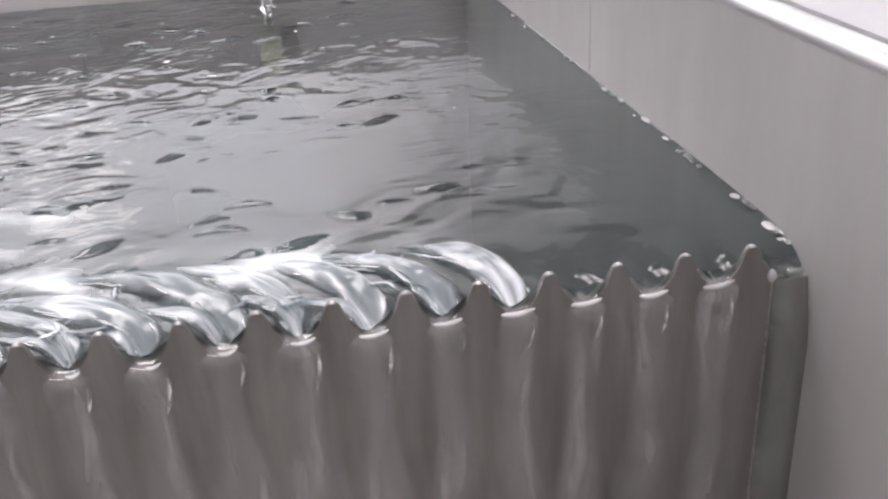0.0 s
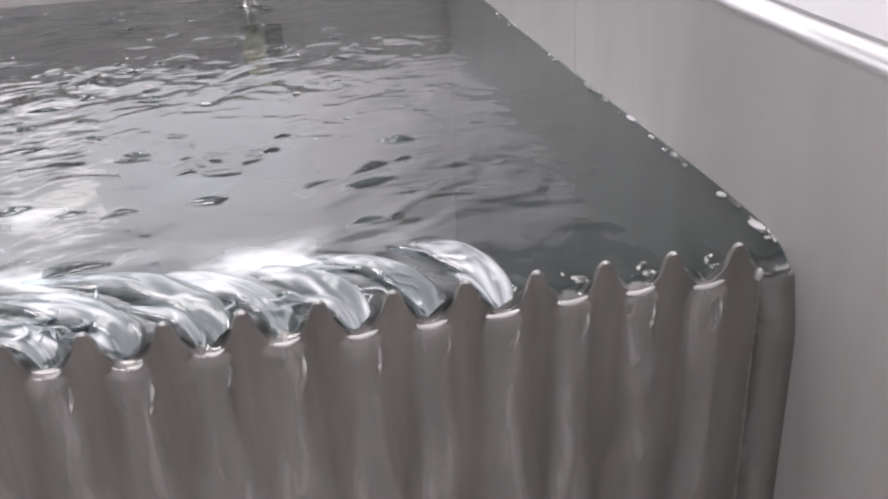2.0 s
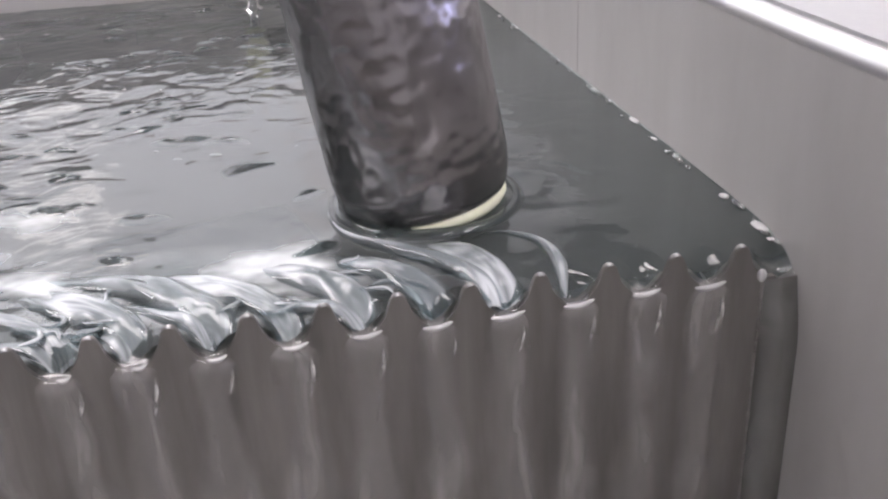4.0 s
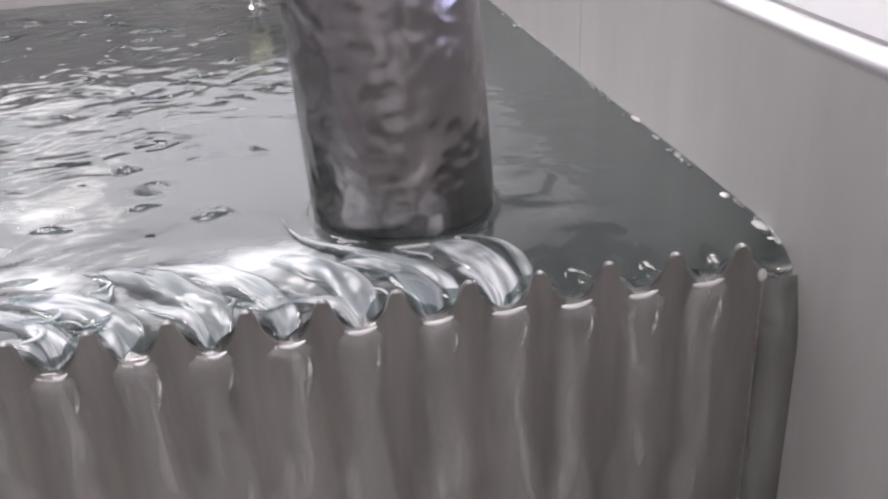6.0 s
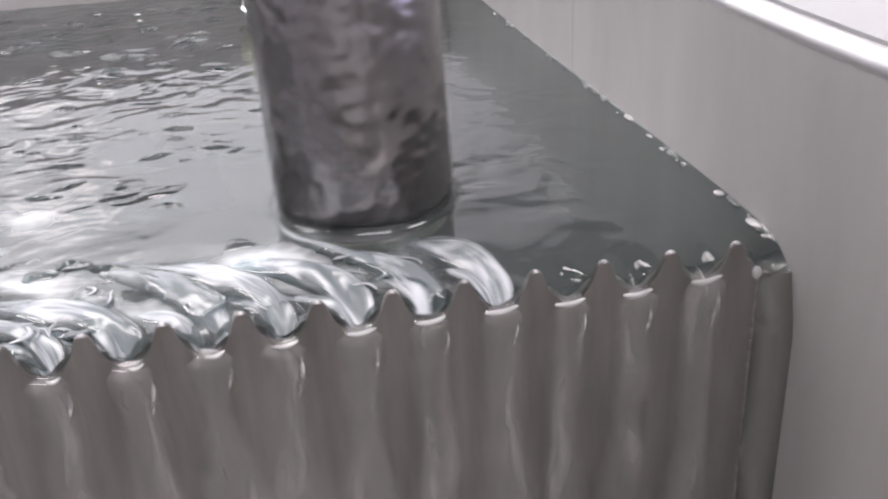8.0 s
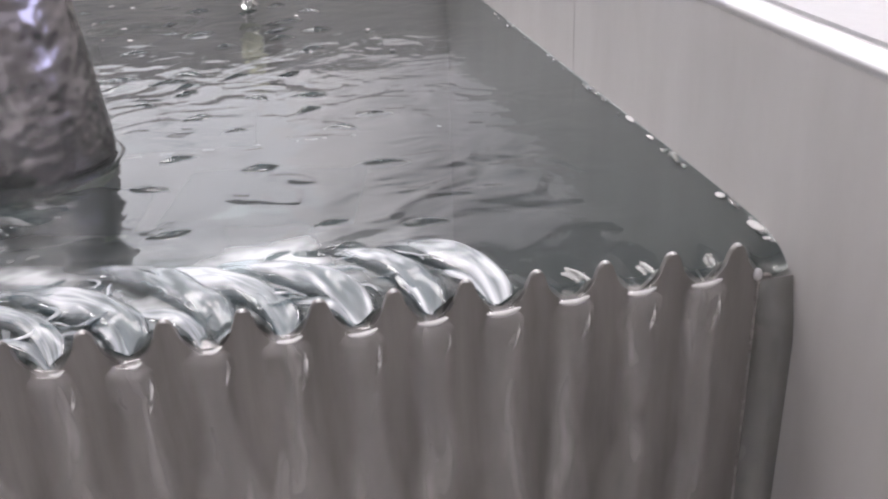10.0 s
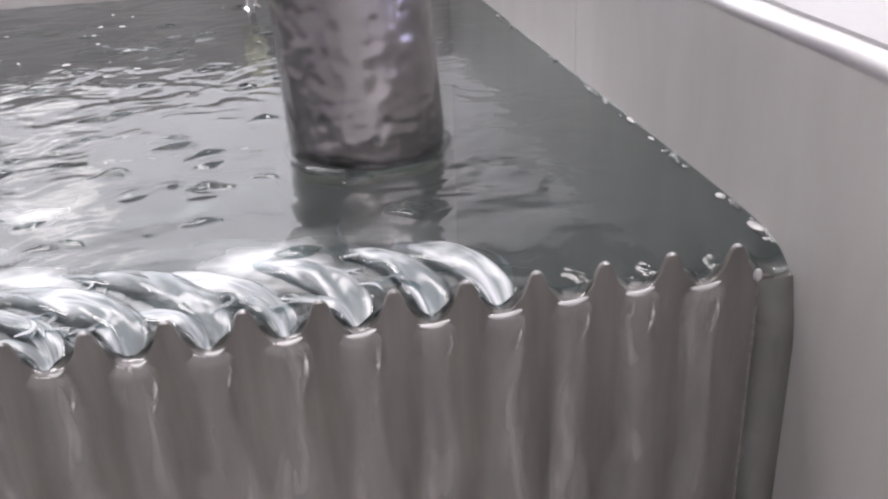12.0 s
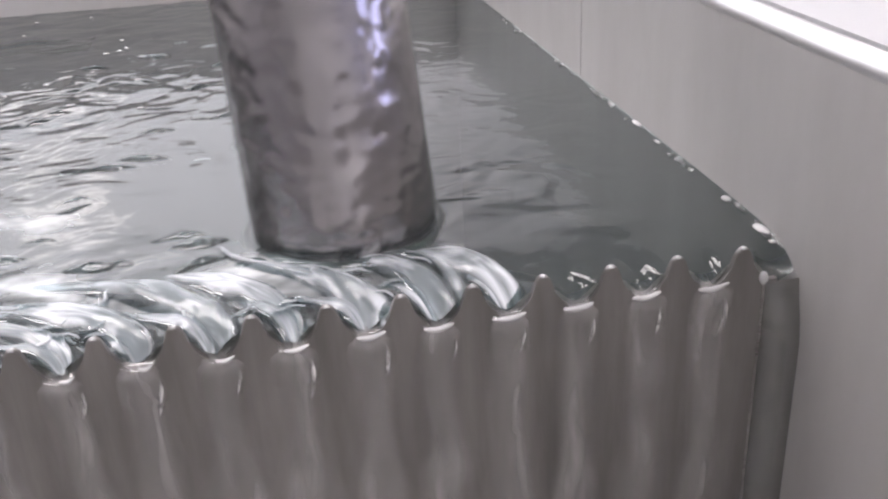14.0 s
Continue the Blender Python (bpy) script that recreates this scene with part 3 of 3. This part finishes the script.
def wavelet_mesh(seed):
    rnd = random.Random(seed)
    L, B, H = rnd.uniform(0.005, 0.012), rnd.uniform(0.0024, 0.0046), rnd.uniform(0.0004, 0.0010)
    curve = rnd.uniform(-0.25, 0.25)
    rings, sides = 7, 28
    P = np.zeros((rings + 1, sides + 1, 3))
    for i in range(rings + 1):
        t = i / rings
        for k in range(sides + 1):
            a = 2 * math.pi * k / sides
            wob = 1 + 0.14 * math.sin(3 * a + seed) + 0.1 * math.sin(2 * a + 2 * seed)
            x, y = L * t * wob * math.cos(a), B * t * wob * math.sin(a)
            z = H * math.cos(math.pi * t / 2) ** 2 * (1 + 0.5 * math.sin(a)) - 0.0006 * t ** 3 - 0.0006 * (t > 0.99)
            P[i, k] = (x, y + curve * x * x / L, z)
    return grid_mesh("wavelet", P, True)


def wavelets():
    rnd = random.Random(3)
    shapes = [wavelet_mesh(k) for k in range(14)]
    for me in shapes:
        me.materials.append(WATER)
        me.polygons.foreach_set("use_smooth", [True] * len(me.polygons))
    made = []
    for k in range(200):
        ob = tagged(new("ripple", shapes[k % 14]), "small drifting ripple on the grey water", "ripple", "ripples")
        x = rnd.uniform(-0.14, 0.13)
        y = rnd.uniform(0.03, 0.75)
        made.append((ob, x, y, rnd.uniform(0.026, 0.05), rnd.uniform(-30, 30), rnd.uniform(0, 6.28)))
    return made


def patch_mesh(seed):
    rnd = random.Random(seed)
    A, B, ox, oy = rnd.uniform(0.03, 0.042), rnd.uniform(0.018, 0.026), rnd.uniform(1, 5), rnd.uniform(1, 5)
    u, v = np.meshgrid(np.linspace(-1, 1, 70), np.linspace(-1, 1, 50))
    ang = np.arctan2(v, u)
    rad = np.maximum(np.sqrt(u * u + v * v), 1e-6) * (1 + 0.12 * np.sin(3 * ang + seed) + 0.08 * np.sin(5 * ang + 2 * seed))
    z = 1.25 * chop(u * A + ox, v * B + oy) + 0.0002 - 0.0030 * smooth(0.35, 1.1, rad)
    return grid_mesh("current", np.stack([u * A, v * B, z], -1))


def currents():
    rnd = random.Random(5)
    made = []
    for k in range(16):
        ob = dress("drifting_swell", patch_mesh(k), WATER, smooth=True)
        tagged(ob, "low swell of grey water drifting to the weir", "swell", "drifting swells")
        made.append((ob, -0.12 + 0.20 * ((k * 0.618) % 1), 0.06 + 0.68 * k / 16, rnd.uniform(0.022, 0.036), rnd.uniform(-14, 14), rnd.uniform(0, 6.28)))
    return made


def bow_wave():
    """The raised collar of water that the tube pushes ahead of it."""
    rows = []
    for i, d in enumerate(np.linspace(-0.0015, 0.0028, 16)):
        row = []
        for k in range(97):
            a = 2 * math.pi * k / 96
            front = 0.5 - 0.5 * math.sin(a)
            lift = (0.0005 + 0.0003 * math.sin(3 * a + 1)) * math.exp(-max(d, 0) / 0.0014) + 0.0004 * front * math.exp(-((d - 0.0035 - 0.001 * math.sin(3 * a)) / 0.0018) ** 2)
            r = TUBE_R * 1.01 + d * (1 + 0.18 * math.sin(2 * a + 0.6) + 0.1 * math.sin(5 * a))
            row.append((r * math.cos(a), r * math.sin(a) * 1.04, lift - 0.0014 * smooth(0.0005, 0.0028, d)))
        rows.append(row)
    ob = dress("bow_wave", grid_mesh("bow_wave", np.array(rows), True), WATER, smooth=True)
    return tagged(ob, "raised collar of water round the dipped tube", "wave")


def strand(xs, ys, widths, highs, base, seed):
    """A rounded strand of water along a line on the surface; base gives the height under it. Returns its mesh."""
    count = len(xs)
    s = np.concatenate([[0], np.cumsum(np.hypot(np.diff(xs), np.diff(ys)))]) * 100
    us = np.linspace(-1, 1, 17)
    rows = []
    for i in range(count):
        j0, j1 = max(i - 1, 0), min(i + 1, count - 1)
        d = Vector((xs[j1] - xs[j0], ys[j1] - ys[j0]))
        side = Vector((-d.y, d.x)).normalized()
        row = []
        for u in us:
            x, y = xs[i] + side.x * widths[i] * u, max(ys[i] + side.y * widths[i] * u, 0.0002)
            round_ = (1 - u * u) ** 0.75 * (1 - 0.22 * u) * (1 + 0.10 * math.sin(3.1 * s[i] + 5 * u + seed) + 0.07 * math.sin(7 * u + 1.3 * s[i]))
            row.append((x, y, base(x, max(y, 0.002)) + highs[i] * round_ - 0.0005 * u ** 6))
        rows.append(row)
    melt = smooth(0.0, 0.4, np.linspace(0, 1, count))[:, None]
    return with_flow(grid_mesh("strand", np.array(rows), True), s[:, None], 1 - (1 - np.abs(us[None, :])) * melt, seed * 1.7)


def curl_mesh(x0, seed, long, high, size=1.0):
    """A strand of white-streaked water: it runs along the weir, bends over and drops into the notch at x0."""
    rnd = random.Random(seed)
    wave, ph = rnd.uniform(0.0004, 0.0012), rnd.uniform(0, 6.28)
    a = np.linspace(0.0, 1.0, 48) ** 0.9 * math.pi / 2
    xs = x0 - long * (1 - np.sin(a) ** 1.15) + wave * np.sin(3 * a + ph)
    ys = 0.0010 + high * np.cos(a) ** 1.1 + 0.12 * (x0 - xs) + 0.5 * wave * np.sin(5 * a + ph)
    t = np.linspace(0, 1, 48)
    widths = size * (0.0006 + 0.0068 * np.sin(math.pi * (0.04 + 0.86 * t)) ** 0.8) * (1 + 0.12 * np.sin(7 * t + ph))
    highs = size * 0.0031 * np.sin(math.pi * (0.02 + 0.90 * t)) ** 1.1 * smooth(-0.1, 0.5, t)
    return strand(xs - x0, ys, widths, highs, lambda x, y: float(water_height(x + x0, y)), seed)


def curls():
    made = []
    rnd = random.Random(31)
    for n in range(-4, 7):
        for k in range(2):
            if k == 0:
                long, high, size = rnd.uniform(0.034, 0.06), rnd.uniform(0.026, 0.044), rnd.uniform(0.9, 1.1)
            else:
                long, high, size = rnd.uniform(0.014, 0.026), rnd.uniform(0.010, 0.019), rnd.uniform(0.55, 0.75)
            if n < 1:
                high, size = high * 0.7, size * 0.75
            if n > 4:
                long, high = long * 0.66, min(high, 0.034)
            x0 = (n + 0.5) * PITCH + (0.0020, -0.0012)[k] + rnd.uniform(-0.0006, 0.0006)
            ob = dress("water_curl", curl_mesh(x0, 50 + 3 * n + k, long, high, size), AIR_AND_GLINT, smooth=True)
            ob.location = (x0, 0, 0)
            made.append(tagged(ob, "white-streaked rope of water curling into a notch, glints painted in", "water curl", "water curls"))
    return made


def foam_ridges():
    """Thin bright folds where the strands of water cross."""
    rnd = random.Random(91)
    made = []
    for k in range(40):
        x0, y0 = rnd.uniform(-0.03, 0.102), 0.005 + 0.030 * rnd.random() ** 1.4
        head, turn, reach = rnd.uniform(-1.3, 0.5), rnd.uniform(-190, 190), rnd.uniform(0.006, 0.017)
        f = np.linspace(0, 1, 22)
        a = head + turn * reach * f + 0.5 * np.sin(7 * f + k)
        xs, ys = np.cumsum(np.cos(a)) * reach / 22, np.cumsum(np.sin(a)) * reach / 22
        y0 = max(y0, 0.009 - float(ys.min()))
        taper = np.sin(math.pi * (0.04 + 0.92 * f)) ** 0.8
        me = strand(xs, ys + 0.05, 0.0010 * taper + 0.0001, rnd.uniform(0.0006, 0.0011) * taper, lambda x, y: 0.0, 200 + k)
        ob = dress("foam_ridge", me, AIR_AND_GLINT, smooth=True)
        top = max(float(water_height(x0 + x, max(y0 + y, 0.003))) for x, y in zip(xs, ys))
        ob.location = (x0, y0 - 0.05, top + 0.0012 * float(smooth(0.05, 0.012, y0)))
        made.append(tagged(ob, "thin bright fold of water before the weir", "water fold", "water folds"))
    return made


def wake():
    """White water that parts round the dipped tube and runs on to the weir; its ends lie 77 mm before the tube's axis."""
    made = []
    for k, line in enumerate((((-0.034, -0.006), (-0.0325, -0.020), (-0.027, -0.034), (-0.0155, -0.0455), (-0.0014, -0.062), (0.0050, -0.085)),
                              ((0.006, -0.046), (0.0150, -0.0435), (0.0225, -0.048), (0.0275, -0.060), (0.0275, -0.072), (0.0255, -0.085)))):
        # points on a smooth line through the turns of the flow
        q = np.array(line)
        f = np.linspace(0, 1, 60)
        xs, ys = (np.polyval(np.polyfit(np.linspace(0, 1, 6), q[:, c], 4), f) for c in (0, 1))
        taper = np.sin(math.pi * (0.03 + 0.85 * f)) ** (0.7, 1.6)[k]
        full = (1.0, 0.7)[k]
        widths = full * (0.0004 + (0.0004 + 0.0056 * f ** 1.6) * taper) * (1 + 0.12 * np.sin(11 * f))
        highs = full * (0.0004 + 0.0024 * f) * taper
        me = strand(xs, 0.9 * (ys + 0.086), widths, highs, lambda x, y: -0.0055 * math.exp(-max(y - 0.002, 0) / 0.008), 7 + 4 * k)
        ob = dress("wake_crest", me, AIR_AND_GLINT, smooth=True)
        made.append(tagged(ob, "white crest of water that the tube turns aside", "wave crest", "wave crests"))
    return made


# ---- the tube that is dipped in ----
def tube():
    thing = tagged(new("steel_tube"), "polished dark steel tube held upright over the water", "tube")
    r = TUBE_R
    bm = bmesh.new()
    # the lower end is drawn in a little
    lathe(bm, [(r - 0.0068, 0.0042), (r - 0.0034, 0.0042), (r - 0.0028, 0.0048), (r - 0.0016, 0.0075), (r - 0.0006, 0.0115), (r, 0.017), (r, 0.1), (r, 0.26),
               (r - 0.0005, 0.262), (r - 0.0025, 0.262), (r - 0.003, 0.26), (r - 0.003, 0.018), (r - 0.0068, 0.008), (r - 0.0068, 0.0042)], 96)
    part("barrel", bm, STEEL_TUBE, thing, smooth=True)
    bm = bmesh.new()
    q = r - 0.0030
    lathe(bm, [(q - 0.006, 0.0041), (q - 0.0005, 0.0041), (q - 0.0001, 0.0036), (q - 0.0001, 0.0014), (q - 0.0012, 0.0), (q - 0.005, 0.0), (q - 0.006, 0.0008), (q - 0.006, 0.0041)], 96)
    part("end_ring", bm, CREAM, thing, "cream plastic ring at the lower end", True)
    return thing


# ---- small things ----
def bubbles():
    rnd = random.Random(8)
    bm = bmesh.new()
    bmesh.ops.create_uvsphere(bm, u_segments=14, v_segments=9, radius=1)
    me = bpy.data.meshes.new("bubble")
    bm.to_mesh(me)
    bm.free()
    me.materials.append(FOAM)
    me.polygons.foreach_set("use_smooth", [True] * len(me.polygons))
    wet_me = me.copy()
    wet_me.materials[0] = DROP_AND_GLINT
    drop = tagged(new("droplet", wet_me), "clear water drop clinging beside the last weir tooth", "droplet")
    drop.scale, drop.location = (0.0015, 0.0012, 0.0021), (0.2064, -0.0006, -0.0100)
    made = []
    for k in range(44):
        y = 0.012 + 0.33 * rnd.random() ** 1.6
        s = rnd.uniform(0.0004, 0.0011) * (1.5 if k % 6 == 0 else 1)
        ob = tagged(new("bubble", wet_me if k % 4 == 0 else me), "small clear bubble at the waterline of the tank wall", "bubble", "bubbles")
        ob.scale = (s, s * rnd.uniform(1.2, 3.0), s * 0.5)
        made.append((ob, WALL_X - rnd.uniform(0.0008, 0.0025), y))
        ob.location = (made[-1][1], y, float(water_height(made[-1][1], y)) + 0.0003)
    return made


def specks(shape):
    """Small bright specks that float on the far water and drift to the weir."""
    rnd = random.Random(64)
    made = []
    for k in range(70):
        s = rnd.uniform(0.0005, 0.0010)
        ob = tagged(new("floating_speck", shape), "tiny bright speck floating on the grey water", "bubble", "floating bubbles")
        ob.scale = (s * rnd.uniform(1.2, 2.6), s * 1.3, s * 0.45)
        made.append((ob, rnd.uniform(-0.14, 0.15), rnd.uniform(0.13, 0.80), rnd.uniform(0.022, 0.032), rnd.uniform(0, 6.28)))
    return made


def inlet():
    thing = tagged(new("inlet_spout"), "small pale water inlet spout at the back of the tank", "spout")
    thing.matrix_basis = pose(0.078, 0.41, 0.0)
    bm = bmesh.new()
    lathe(bm, [(0.004, 0.012), (0.006, 0.012), (0.0065, 0.016), (0.0065, 0.036), (0.0045, 0.036), (0.004, 0.012)], 24)
    part("nozzle", bm, CREAM, thing, smooth=True)
    bm = bmesh.new()
    lathe(bm, [(0.0036, 0.013), (0.0032, 0.004), (0.0036, -0.002), (0.007, -0.0045)], 24)
    part("water_jet", bm, FOAM, thing, "short foaming jet of water", True)
    block("clamp", STEEL_WEIR, (0.008, 0.018, -0.006, 0.006, 0.012, 0.03), thing, "dark clamp", 0.001)
    block("bracket", STEEL_WEIR, (-0.004, 0.004, 0.006, BACK_Y - 0.41, 0.026, 0.032), thing, bevel=0.001)


setting()
ceiling_lamps()
tank()
weir()
water()
running = streams()
ripples = wavelets()
swells = currents()
collar = bow_wave()
ropes = curls()
folds = foam_ridges()
crest = wake()
pipe = tube()
bubbles_made = bubbles()
floating = specks(bubbles_made[0][0].data)
inlet()


def motions():
    walk(pipe, [
        (0, pose(0.1460, 0.1800, 0.2000, 0.0, -20.0, 0)),
        (1.6, pose(0.1440, 0.1500, 0.1500, 0.0, -20.0, 0)),
        (2.3, pose(0.1390, 0.1070, 0.0830, 0.0, -21.6, 0)),
        (2.6, pose(0.1345, 0.0850, 0.0470, -0.5, -21.5, 0)),
        (3, pose(0.1310, 0.0603, 0.0362, -1.0, -20.5, 0)),
        (3.2, pose(0.1304, 0.0656, 0.0158, -5.5, -17.7, 0)),
        (5.3, pose(0.1056, 0.0780, -0.0155, 1.0, -4.4, 0)),
        (5.5, pose(0.1042, 0.0743, -0.0155, -2.5, -3.3, 0)),
        (6, pose(0.1140, 0.0673, -0.0155, -3.4, -2.6, 0)),
        (6.5, pose(0.1358, 0.0749, -0.0155, -4.5, -2.3, 0)),
        (7, pose(0.1492, 0.0706, -0.0155, -3.2, -1.6, 0)),
        (7.5, pose(0.1428, 0.0712, -0.0155, -4.2, -0.9, 0)),
        (8, pose(0.1043, 0.0796, -0.0155, -3.2, -1.2, 0)),
        (8.2, pose(0.0851, 0.0788, -0.0155, -1.8, -1.0, 0)),
        (9.3, pose(-0.0153, 0.1170, -0.0155, 2.3, -3.4, 0)),
        (10.3, pose(-0.0017, 0.1533, -0.0155, -10.2, -8.1, 0)),
        (10.6, pose(0.0175, 0.1545, -0.0155, -17.2, -3.5, 0)),
        (11, pose(0.0368, 0.1625, -0.0155, -15.0, -1.9, 0)),
        (11.5, pose(0.0729, 0.1657, -0.0155, -9.8, -2.2, 0)),
        (12, pose(0.1124, 0.1295, -0.0155, -12.5, -1.9, 0)),
        (12.5, pose(0.1342, 0.1145, -0.0155, -9.3, -2.2, 0)),
        (13, pose(0.1387, 0.0892, -0.0155, -8.9, -4.5, 0)),
        (13.5, pose(0.1261, 0.0708, -0.0155, -6.1, -2.9, 0)),
        (14, pose(0.0930, 0.0610, -0.0155, -14.0, -3.0, 0)),
    ])
    # the collar follows the tube's cut with the water, and rises when the tube dips in
    rows = [(0, pose(0.13, 0.09, -0.26)), (3.4, pose(0.13, 0.09, -0.26))]
    for i in range(42):
        t = 3.75 + 0.25 * i
        scene.frame_set(frame(t))
        m = pipe.matrix_world
        axis = m.to_3x3() @ Vector((0, 0, 1))
        p = m.translation + axis * ((LEVEL - m.translation.z) / axis.z)
        rows.append((t, pose(p.x, p.y, LEVEL + 0.0002, 0, 0, 10 * math.sin(2 * t))))
    scene.frame_set(1)
    walk(collar, rows)
    # the crests run from the tube to the weir while the tube is near it
    for k, ob in enumerate(crest):
        crests = []
        for t, m in rows:
            p = m.translation
            away = float(smooth(0.098, 0.125, p.y))
            sink = -0.2 if t < 3.5 else -0.02 * away
            end = Vector((min(p.x + 0.004, 0.131), 0.0012 + 0.0006 * math.sin(3 * t + k) + 0.03 * away, LEVEL + sink))
            turn = math.atan2(p.y - 0.020, p.x - 0.030 - end.x) - math.atan2(0.059, -0.0375) + 0.03 * math.sin(2.3 * t + 2 * k)
            spin = pose(0, 0, 0, 0, 0, math.degrees(turn if t > 3.5 else 0))
            shift = (0.0, 0.0205)[k]
            crests.append((t, Matrix.Translation(end + Vector((shift, 0, 0))) @ spin @ Matrix.Translation((-0.005 - shift, -0.001, 0))))
        walk(ob, crests)
    # the white curls sway and pulse
    rnd = random.Random(77)
    for ob in ropes:
        p, q, x0 = rnd.uniform(0, 6.28), rnd.uniform(1.8, 3.2), ob.location.x
        walk(ob, [(i * 0.25, pose(x0 + 0.0007 * math.sin(q * i * 0.5 + p), 0.0006 + 0.0006 * math.sin(1.7 * i * 0.5 + p),
                                  -0.0004 + 0.0005 * math.sin(2.9 * i * 0.5 + 2 * p), 0, 0, 5 * math.sin(q * 0.7 * i * 0.5 + 2 * p))) for i in range(57)])
    for ob, x, y, speed, turn, phase in swells:
        rows = []
        for i in range(29):
            t = i * 0.5
            yy = max(0.04, min(y - speed * t, BACK_Y - 0.04))
            sink = -0.004 * (smooth(0.075, 0.045, yy) + smooth(BACK_Y - 0.09, BACK_Y - 0.045, yy))
            rows.append((t, pose(x + 0.004 * math.sin(0.7 * t + phase), yy, LEVEL + sink, 0.5 * math.sin(2.2 * t + phase), 0.5 * math.sin(1.7 * t + phase), turn + 4 * math.sin(0.5 * t))))
        walk(ob, rows)
    # ripples drift towards the weir and sink before its edge
    for ob, x, y, speed, turn, phase in ripples:
        rows = []
        for i in range(29):
            t = i * 0.5
            yy = max(0.02, y - speed * t)
            xx = x + 0.006 * math.sin(0.8 * t + phase)
            sink = -0.004 * (smooth(0.045, 0.022, yy) + smooth(BACK_Y - 0.05, BACK_Y - 0.02, yy))
            yy = min(yy, BACK_Y - 0.015)
            rows.append((t, pose(xx, yy, LEVEL + 0.0001 + 0.0003 * math.sin(3 * t + phase) + sink, 0, 0, turn + 8 * math.sin(t + phase))))
        walk(ob, rows)
    for ob in folds:
        p, q, at = rnd.uniform(0, 6.28), rnd.uniform(1.5, 3.0), ob.location.copy()
        walk(ob, [(i * 0.25, pose(at.x + 0.0016 * math.sin(q * i * 0.5 + p), at.y + 0.0010 * math.sin(1.3 * i * 0.5 + p),
                                  at.z - 0.0006 + 0.0008 * math.sin(2.3 * i * 0.5 + 2 * p), 0, 0, 2 * math.sin(q * i * 0.4))) for i in range(57)])
    for ob, x, y, speed, phase in floating:
        rows = []
        for i in range(29):
            t = i * 0.5
            yy = max(0.15, y - speed * t)
            sink = -0.004 * (smooth(0.20, 0.17, yy) + smooth(BACK_Y - 0.03, BACK_Y - 0.01, yy))
            rows.append((t, pose(x + 0.004 * math.sin(0.8 * t + phase), min(yy, BACK_Y - 0.008), LEVEL + 0.0006 + sink, 0, 0, 20 * math.sin(phase))))
        walk(ob, rows)
    # the streams tremble
    rnd = random.Random(21)
    for ob in running:
        p, x0 = rnd.uniform(0, 6.28), ob.location.x
        walk(ob, [(i * 0.25, pose(x0 + 0.0005 * math.sin(2.6 * i * 0.5 + p), -0.0002, 0.0006 * math.sin(1.9 * i * 0.5 + 2 * p),
                                  0, 0.9 * math.sin(1.3 * i * 0.5 + p), 0)) for i in range(57)])


motions()
